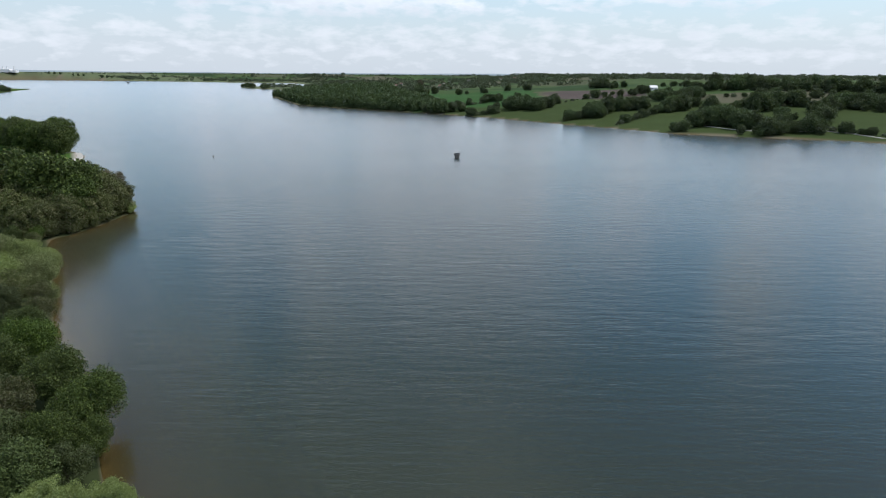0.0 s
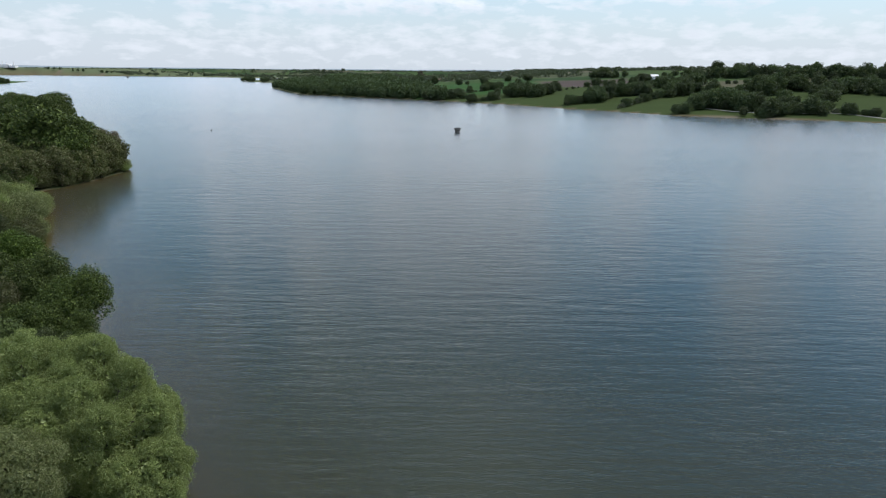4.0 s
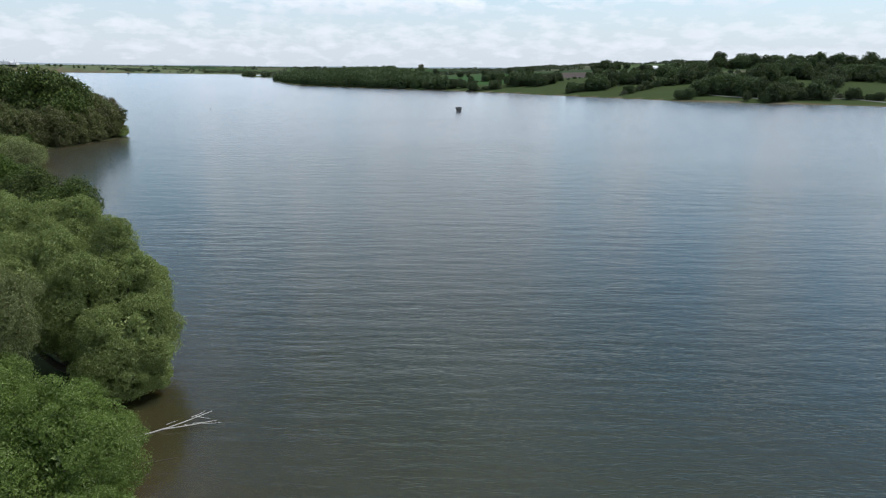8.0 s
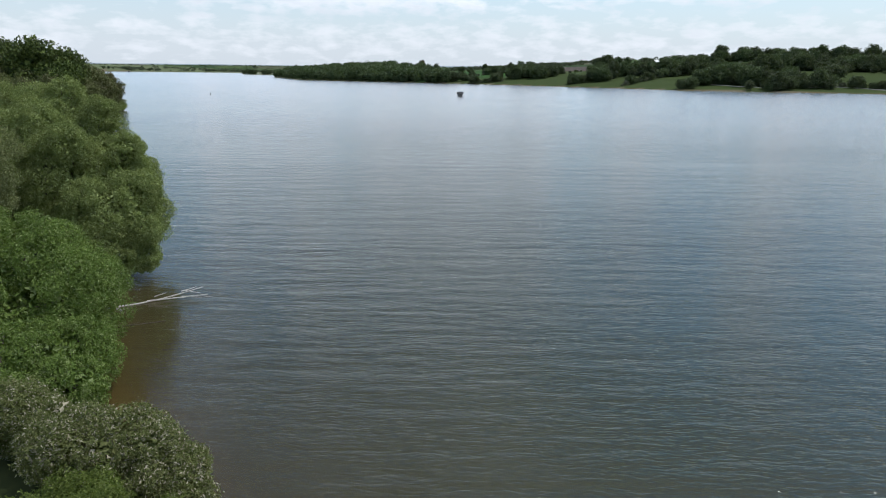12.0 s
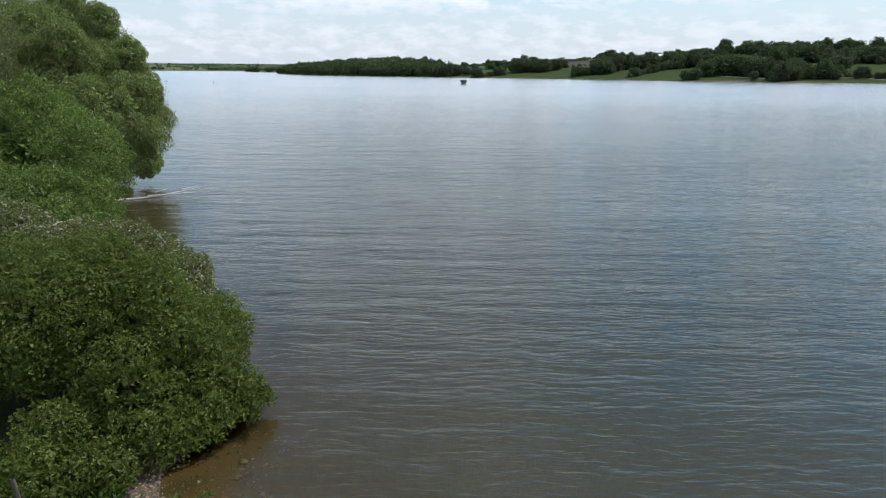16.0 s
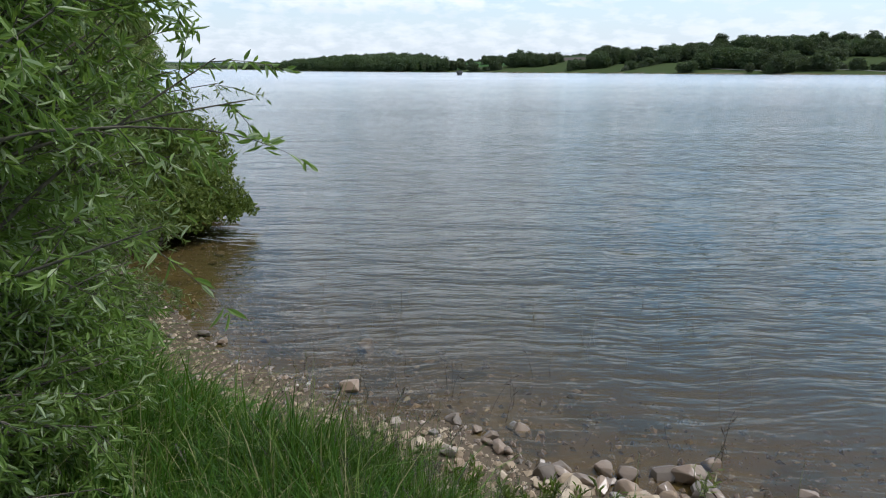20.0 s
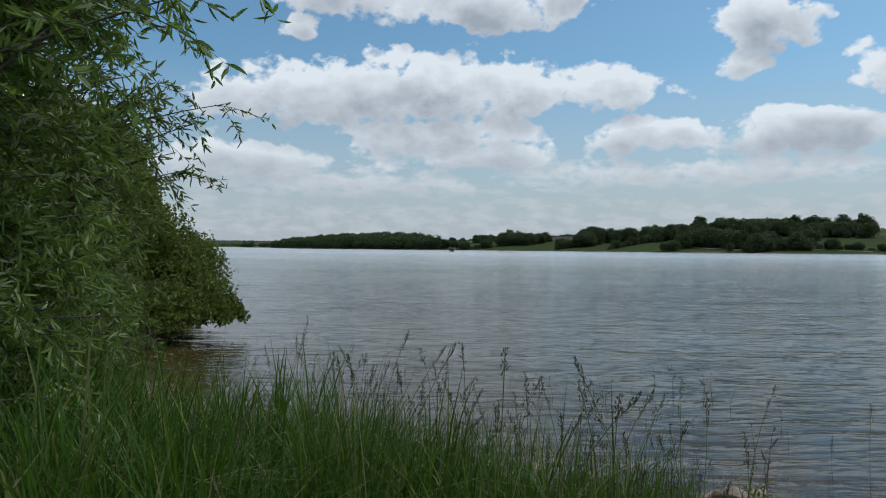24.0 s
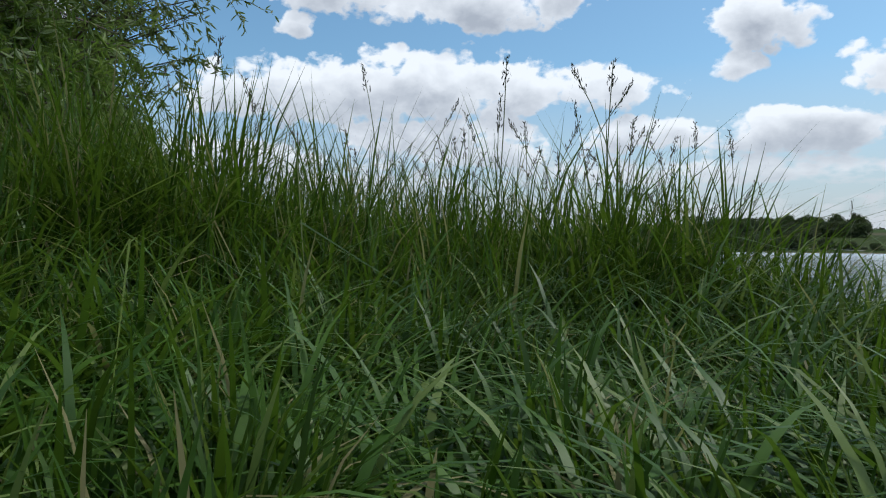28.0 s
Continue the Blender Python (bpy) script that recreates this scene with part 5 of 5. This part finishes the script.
def lawn():
    rng = np.random.default_rng(77)
    n = 120000
    a = rng.uniform(-1.15, 0.95, n)
    r = 0.4 + 10.5 * rng.random(n) ** 1.12
    x, y = np.sin(a) * r + 0.1, np.cos(a) * r + 0.05
    back = 15000                                          # thinner turf all round
    th, rr = rng.uniform(0, 6.283, back), 0.5 + 7.5 * rng.random(back) ** 0.6
    x[-back:], y[-back:] = np.sin(th) * rr, np.cos(th) * rr
    m = 17000                                             # the tall stand along the edge of the bank
    x[:m], y[:m] = rng.uniform(-1.7, 1.4, m), rng.uniform(2.2, 5.8, m)
    # tufts: draw blades towards the nearest tuft centre
    tx, ty = np.round(x / 0.19 + 0.3 * np.sin(y * 9)) * 0.19, np.round(y / 0.19 + 0.3 * np.cos(x * 7)) * 0.19
    x, y = x + (tx - x) * 0.8 * rng.random(n), y + (ty - y) * 0.8 * rng.random(n)
    dn = shore_distance(x, y, NEAR)
    wob = 0.16 * np.sin(x * 5.3 + 1) * np.cos(y * 4.1) + 0.1 * np.sin(x * 13 + y * 9)
    ok = (dn > grass_edge(x) + wob) & (np.hypot(x, y) > 0.34)
    x, y, dn, r = x[ok], y[ok], dn[ok], np.hypot(x[ok], y[ok])
    n = len(x)
    edge = np.clip((dn - grass_edge(x)) / 0.5, np.interp(x, [-2.4, -1.4, 1.0, 1.5], [0.3, 0.6, 0.65, 0.35]), 1)
    patch = 0.5 + 0.5 * np.sin(x * 1.9 + 0.7) * np.cos(y * 1.6 + x * 0.5)
    low = np.interp(x, [1.05, 1.8], [1.0, 0.0])
    L = np.interp(r, [0.4, 1.5, 2.5, 3.3], [0.28, 0.42, 0.86, 1.15]) * low + (1 - low) * 0.36
    L = L * (0.72 + 0.35 * patch + 0.4 * rng.random(n)) * edge * np.where(rng.random(n) < 0.2, 0.6, 1)
    L = L * (1 + 0.05 * np.exp(-((x + 0.3) / 0.9) ** 2) * np.clip((r - 2.2) / 0.8, 0, 1))
    W = (0.005 + 0.0075 * rng.random(n) ** 1.6) * np.interp(r, [0.4, 1.5, 3, 8], [1.0, 1.15, 1.15, 1.9])
    th = 1.6 * np.sin(x * 1.3 + 2) + 1.6 * np.cos(y * 1.1) + rng.uniform(-3.1, 3.1, n)
    lean = np.stack([np.cos(th), np.sin(th)], 1)
    bend = np.clip(0.14 + 0.62 * rng.random(n) ** 1.2 + 0.6 * (rng.random(n) < np.where(r < 2.5, 0.5, 0.25)), 0, 1.35)
    tuft = np.sin(np.round(x / 0.23) * 12.9898 + np.round(y / 0.23) * 78.233) * 43758.5453      # taller and shorter tufts
    L = L * (0.62 + 0.62 * (tuft - np.floor(tuft)))
    z = land_height(x, y) - 0.02
    V, F = strips(np.stack([x, y, z], 1), lean, L, W, bend)
    dry = np.tile(rng.random(n) < 0.07, 4)
    tagged(new("grass", raw_mesh("grass", V, F, M_GRASS, True, [M_GRASS, M_DRY], dry)), "long lush green grass on the bank", "grass", kind="stuff")



def broad_blades():
    """Wider soft leaves that arch over between the finer grass."""
    rng = np.random.default_rng(78)
    n = 7500
    a, rr = rng.uniform(-1.0, 0.95, n), 0.55 + 2.7 * rng.random(n) ** 0.9
    x, y = np.sin(a) * rr, np.cos(a) * rr
    ok = shore_distance(x, y, NEAR) > grass_edge(x) + 0.15
    x, y, rr = x[ok], y[ok], rr[ok]
    n = len(x)
    th = 2.0 * np.sin(x * 2.1 + 1) + 1.4 * np.cos(y * 1.7) + rng.normal(size=n) * 0.9
    L = np.interp(rr, [0.6, 1.5, 3.2], [0.36, 0.55, 0.85]) * (0.55 + 0.75 * rng.random(n))
    W = (0.008 + 0.011 * rng.random(n)) * np.interp(rr, [0.6, 1.6], [1.0, 0.85])
    V, F = strips(np.stack([x, y, land_height(x, y) - 0.02], 1), np.stack([np.cos(th), np.sin(th)], 1), L, W, 0.3 + 0.95 * rng.random(n), 7)
    tagged(new("broad_grass", raw_mesh("broad_grass", V, F, M_BROAD, True)), "broad pale-sheened grass leaves arching over the bank", "grass", kind="stuff")


def arching_leaves():
    """Long leaves that stand up out of the turf and hang over at the tip."""
    rng = np.random.default_rng(79)
    n = 420
    a, rr = rng.uniform(-0.75, 0.5, n), 1.15 + 1.9 * rng.random(n)
    x, y = np.sin(a) * rr, np.cos(a) * rr
    ok = shore_distance(x, y, NEAR) > grass_edge(x) + 0.1
    x, y, rr = x[ok], y[ok], rr[ok]
    n = len(x)
    th = rng.uniform(-0.9, 0.9, n) + np.where(rng.random(n) < 0.4, 3.14, 0)
    L = np.interp(rr, [1.1, 2.0, 3.0], [0.62, 0.85, 1.1]) * (0.8 + 0.35 * rng.random(n))
    V, F = strips(np.stack([x, y, land_height(x, y) - 0.02], 1), np.stack([np.cos(th), np.sin(th)], 1), L, 0.008 + 0.006 * rng.random(n), 0.3 + 0.5 * rng.random(n), 9)
    tagged(new("arching_grass", raw_mesh("arching_grass", V, F, M_BROAD, True)), "long grass leaves arching out of the turf", "grass", kind="stuff")


def thin_stand():
    """An open stand of thin upright stems between the turf and the stones."""
    rng = np.random.default_rng(80)
    n = 9500
    x, y = rng.uniform(-1.4, 1.5, n), rng.uniform(2.4, 5.6, n)
    tx, ty = np.round(x / 0.16) * 0.16, np.round(y / 0.16) * 0.16
    x, y = x + (tx - x) * 0.7 * rng.random(n), y + (ty - y) * 0.7 * rng.random(n)
    d = shore_distance(x, y, NEAR) - grass_edge(x)
    ok = (d > -0.55) & (d < 0.5)
    x, y, d = x[ok], y[ok], d[ok]
    n = len(x)
    th = rng.uniform(0, 6.283, n)
    L = (0.7 + 0.4 * rng.random(n)) * np.interp(x, [-1.4, -0.6, 0.2, 1.2, 1.6], [0.7, 1.0, 1.12, 1.12, 0.6])
    V, F = strips(np.stack([x, y, land_height(x, y) - 0.02], 1), np.stack([np.cos(th), np.sin(th)], 1), L, 0.0035 + 0.003 * rng.random(n), 0.05 + 0.3 * rng.random(n) ** 1.5)
    tagged(new("thin_grass", raw_mesh("thin_grass", V, F, M_GRASS, True)), "open stand of thin upright grass stems on the bank edge", "grass", kind="stuff")


lawn()
broad_blades()
arching_leaves()
thin_stand()

# flowering grasses along the edge of the bank
STALKS = []
for k in range(6):
    rs = np.random.default_rng(300 + k)
    H = 0.95 + 0.3 * rs.random()
    ob = holder("grass_stalk")
    s = np.linspace(0, 1, 9)
    bend = 0.08 + 0.22 * rs.random()
    pts = np.stack([bend * H * s ** 2.5, 0.03 * np.sin(s * 3), H * (s - 0.25 * bend * s ** 3)], 1)
    tv, tf = tube(pts, 0.0027 * (1.15 - 0.6 * s), 4)
    child("stem", raw_mesh("stem", tv, tf, M_STEM, True), ob)
    m = 34 if k % 2 else 26
    f = 0.87 + 0.13 * rs.random(m) if k % 2 else 0.90 + 0.1 * rs.random(m)
    P = np.stack([np.interp(f, s, pts[:, i]) for i in range(3)], 1)
    spread = 0.0035 if k % 2 else 0.006
    P = P + rs.normal(size=P.shape) * spread * (1.25 - f)[:, None] * 4
    V, F = leaf_arrays(rs, P, np.array([0.25, 0, 0.8]) + rs.normal(size=P.shape) * 0.35, 0.016 + 0.01 * rs.random(m), 0.005)
    child("seed_head", raw_mesh("seed_head", V, F, M_SEED), ob, "brownish drooping seed head")
    V, F = strips(np.zeros((3, 3)) + np.array([0, 0, 0.05]), rs.normal(size=(3, 2)), np.array([0.5, 0.4, 0.6]), np.array([0.006, 0.005, 0.006]), np.array([0.4, 0.6, 0.3]))
    child("leaf", raw_mesh("leaf", V, F, M_GRASS, True), ob)
    tagged(ob, "tall flowering grass stalk with a drooping seed head", "grass", "grass stalks on the bank")
    STALKS.append(ob)
rs = np.random.default_rng(12)
spots = [(0.15, 3.7), (2.0, 4.3), (0.7, 2.9), (-1.2, 2.6), (-0.35, 1.9), (-0.5, 2.1), (-0.95, 2.4), (2.5, 4.1), (2.65, 4.0), (3.3, 3.6), (-1.6, 2.9), (-1.7, 3.2), (-1.35, 3.3), (-0.8, 2.7), (-0.2, 2.6), (0.2, 2.8), (0.5, 3.3), (-1.1, 3.6), (-0.6, 3.4), (0.1, 3.7)]
while len(spots) < 170:
    x = rs.uniform(-1.7, 1.4)
    y = rs.uniform(2.2, 6.4)
    d = float(shore_distance(np.array([x]), np.array([y]), NEAR)[0]) - float(grass_edge(x))
    if -0.25 < d < 0.8 and rs.random() < (1.0 if x > -0.9 else 0.45):
        spots.append((x, y))
for k, (x, y) in enumerate(spots):
    m = pose(x, y, on_land(x, y) - 0.02, rs.normal() * 5, rs.normal() * 5, rs.uniform(0, 360)) @ Matrix.Scale((0.74 + 0.42 * rs.random()) * float(np.interp(x, [0.8, 2.0], [1.0, 0.72])) if k > 1 else 1.15, 4)
    if k < 6:
        STALKS[k].matrix_basis = m
    else:
        copy_thing(STALKS[k % 6], m)

# leafy weeds among the stones
for k, (x, y, n) in enumerate(((0.75, 4.95, 300), (1.0, 4.85, 240), (0.35, 5.15, 160), (-0.1, 5.6, 120), (1.5, 4.6, 200), (1.8, 4.4, 200), (2.6, 5.35, 40), (1.25, 4.75, 160))):
    ob = holder("weed", (x, y, on_land(x, y)))
    P, A, pieces = [], [], []
    for j in range(7):
        e = np.array([rs.normal() * 0.16, rs.normal() * 0.16, 0.2 + 0.22 * rs.random()])
        pieces.append(limb(rs, (0, 0, -0.03), e, 0.006, 0.002, 0.1, 5, 4))
        f = rs.random((n // 7, 1))
        P.append(e * (0.2 + 0.8 * f))
        A.append(rs.normal(size=(n // 7, 3)) * 0.6 + e * 1.5)
    tv, tf = joined(pieces)
    child("stem", raw_mesh("stem", tv, tf, M_STEM, True), ob)
    P, A = np.concatenate(P), np.concatenate(A)
    V, F = blade_leaves(rs, P, A, 0.05 + 0.05 * rs.random(len(P)), 0.016 + 0.01 * rs.random(len(P)))
    child("foliage", raw_mesh("foliage", V, F, M_BUSH if k % 3 else M_SILVER), ob)["kind"] = "stuff"
    tagged(ob, "leafy green weed growing among shore stones", "plant")

# thin dead reed stems standing in the shallows
REEDS = []
for k in range(4):
    rk = np.random.default_rng(900 + k)
    ob = holder("reed_stem")
    H = 0.42 + 0.2 * rk.random()
    s = np.linspace(0, 1, 6)
    pts = np.stack([0.1 * H * s ** 2, 0.04 * np.sin(3 * s), H * s - 0.18], 1)
    tv, tf = tube(pts, 0.005 * (1.1 - 0.7 * s), 4)
    child("stem", raw_mesh("stem", tv, tf, M_SEED, True), ob)
    V, F = leaf_arrays(rk, pts[3:], rk.normal(size=(3, 3)) + (0, 0, 0.6), 0.12, 0.014)
    child("foliage", raw_mesh("foliage", V, F, M_SEED), ob)["kind"] = "stuff"
    tagged(ob, "thin brown reed stem standing in the shallows", "reed", "reed stems in the shallows")
    REEDS.append(ob)
for k in range(64):
    x = rs.uniform(-2.3, 4.2)
    y = rs.uniform(6.6, 11.8) - 0.25 * x
    m = pose(x, y, 0, rs.normal() * 8, rs.normal() * 8, rs.uniform(0, 360)) @ Matrix.Scale(0.6 + 0.6 * rs.random(), 4)
    if float(shore_distance(np.array([x]), np.array([y]), NEAR)[0]) > -0.15:
        m = pose(1.6 + 0.02 * k, 9.5 - 0.03 * k, 0) @ Matrix.Scale(0.7, 4)
    if k < 4:
        REEDS[k].matrix_basis = m
    else:
        copy_thing(REEDS[k % 4], m)

# ---------------------------------------------------------------- stones of the shore, last
STONES = []
for k in range(12):
    rk = np.random.default_rng(50 + k)
    bm = bmesh.new()
    for p in unit(rk.normal(size=(17, 3))) * (0.85 + 0.3 * rk.random((17, 1))) * np.array([1, 0.75, 0.55]):
        bm.verts.new(p)
    bmesh.ops.convex_hull(bm, input=bm.verts[:])
    bmesh.ops.delete(bm, geom=[v for v in bm.verts if not v.link_faces], context="VERTS")
    bmesh.ops.bevel(bm, geom=bm.edges[:], offset=0.06, segments=1, affect="EDGES", clamp_overlap=True)
    me = bpy.data.meshes.new("stone")
    bm.to_mesh(me)
    bm.free()
    me.materials.append(M_STONE)
    wet_me = me.copy()
    wet_me.materials.clear()
    wet_me.materials.append(M_STONE_WET)
    STONES.append((me, wet_me))


def stone(x, y, size, wet=False, lift=0.25, k=None):
    me = STONES[int(rs.integers(12)) if k is None else k][1 if wet else 0]
    ob = new("stone", me)
    ob.parent = ground
    z = on_land(x, y)
    ob.matrix_basis = pose(x, y, z + size * lift, rs.normal() * 14, rs.normal() * 14, rs.uniform(0, 360)) @ Matrix.Diagonal((size, size, size * (0.8 + 0.4 * rs.random()), 1))


for x, y, s in ((-1.07, 7.6, 0.17), (-1.05, 9.1, 0.2), (-0.6, 9.05, 0.1), (-3.17, 8.95, 0.12), (-3.54, 9.2, 0.13), (1.02, 6.65, 0.16), (0.9, 6.7, 0.1), (0.62, 6.4, 0.13), (0.7, 6.15, 0.12), (2.55, 5.7, 0.2),
                (2.3, 5.75, 0.16), (1.75, 5.85, 0.15), (1.95, 5.75, 0.16), (3.6, 5.45, 0.12), (2.9, 6.0, 0.14), (-2.6, 9.2, 0.1), (-5.0, 14.2, 0.14), (-4.95, 13.6, 0.12), (-4.2, 13.0, 0.1)):
    stone(x, y, s, True, 0.3)
count = 0
while count < 270:
    x, y = rs.uniform(-1.2, 4.4), rs.uniform(3.4, 7.0)
    d = float(shore_distance(np.array([x]), np.array([y]), NEAR)[0])
    if -0.1 < d < 1.25 and rs.random() < (1.0 if x > 1.0 else 0.3):
        big = 0.06 + 0.115 * rs.random() ** 1.4 * (1.0 if x > 0.9 else 0.6)
        stone(x, y, big, d < 0.12, 0.35)
        count += 1


def shingle():
    rng = np.random.default_rng(31)
    n = 70000
    x, y = rng.uniform(-7, 7, n), rng.uniform(1.5, 16, n)
    d = shore_distance(x, y, NEAR)
    ok = (d > -2.4) & (d < grass_edge(x) + 0.2) & (rng.random(n) < np.where(d < 0, np.interp(d, [-2.4, 0], [0.08, 0.5]), 1.0))
    x, y, d = x[ok], y[ok], d[ok]
    n = len(x)
    z = land_height(x, y)
    size = 0.009 + 0.045 * rng.random(n) ** 3.5
    octa = np.array([(1, 0, 0), (0, 1, 0), (-1, 0, 0), (0, -1, 0), (0, 0, 0.7), (0, 0, -0.6)], float)
    V = octa[None] * (1 + 0.35 * rng.normal(size=(n, 6, 1))) * size[:, None, None]
    a = rng.uniform(0, 6.28, n)
    c, s = np.cos(a)[:, None], np.sin(a)[:, None]
    V = np.stack([V[..., 0] * c - V[..., 1] * s + x[:, None], V[..., 0] * s + V[..., 1] * c + y[:, None], V[..., 2] + (z + size * 0.25)[:, None]], -1).reshape(-1, 3)
    f = np.array([(0, 1, 4), (1, 2, 4), (2, 3, 4), (3, 0, 4), (1, 0, 5), (2, 1, 5), (3, 2, 5), (0, 3, 5)])
    F = ((np.arange(n) * 6)[:, None, None] + f[None]).reshape(-1, 3)
    tagged(new("shingle", raw_mesh("shingle", V, F, M_STONE, False, [M_STONE, M_STONE_WET], np.repeat(d < 0.1 + 0.15 * rng.random(n), 8))), "pale shingle and small stones along the waterline", "shingle", kind="stuff")


shingle()
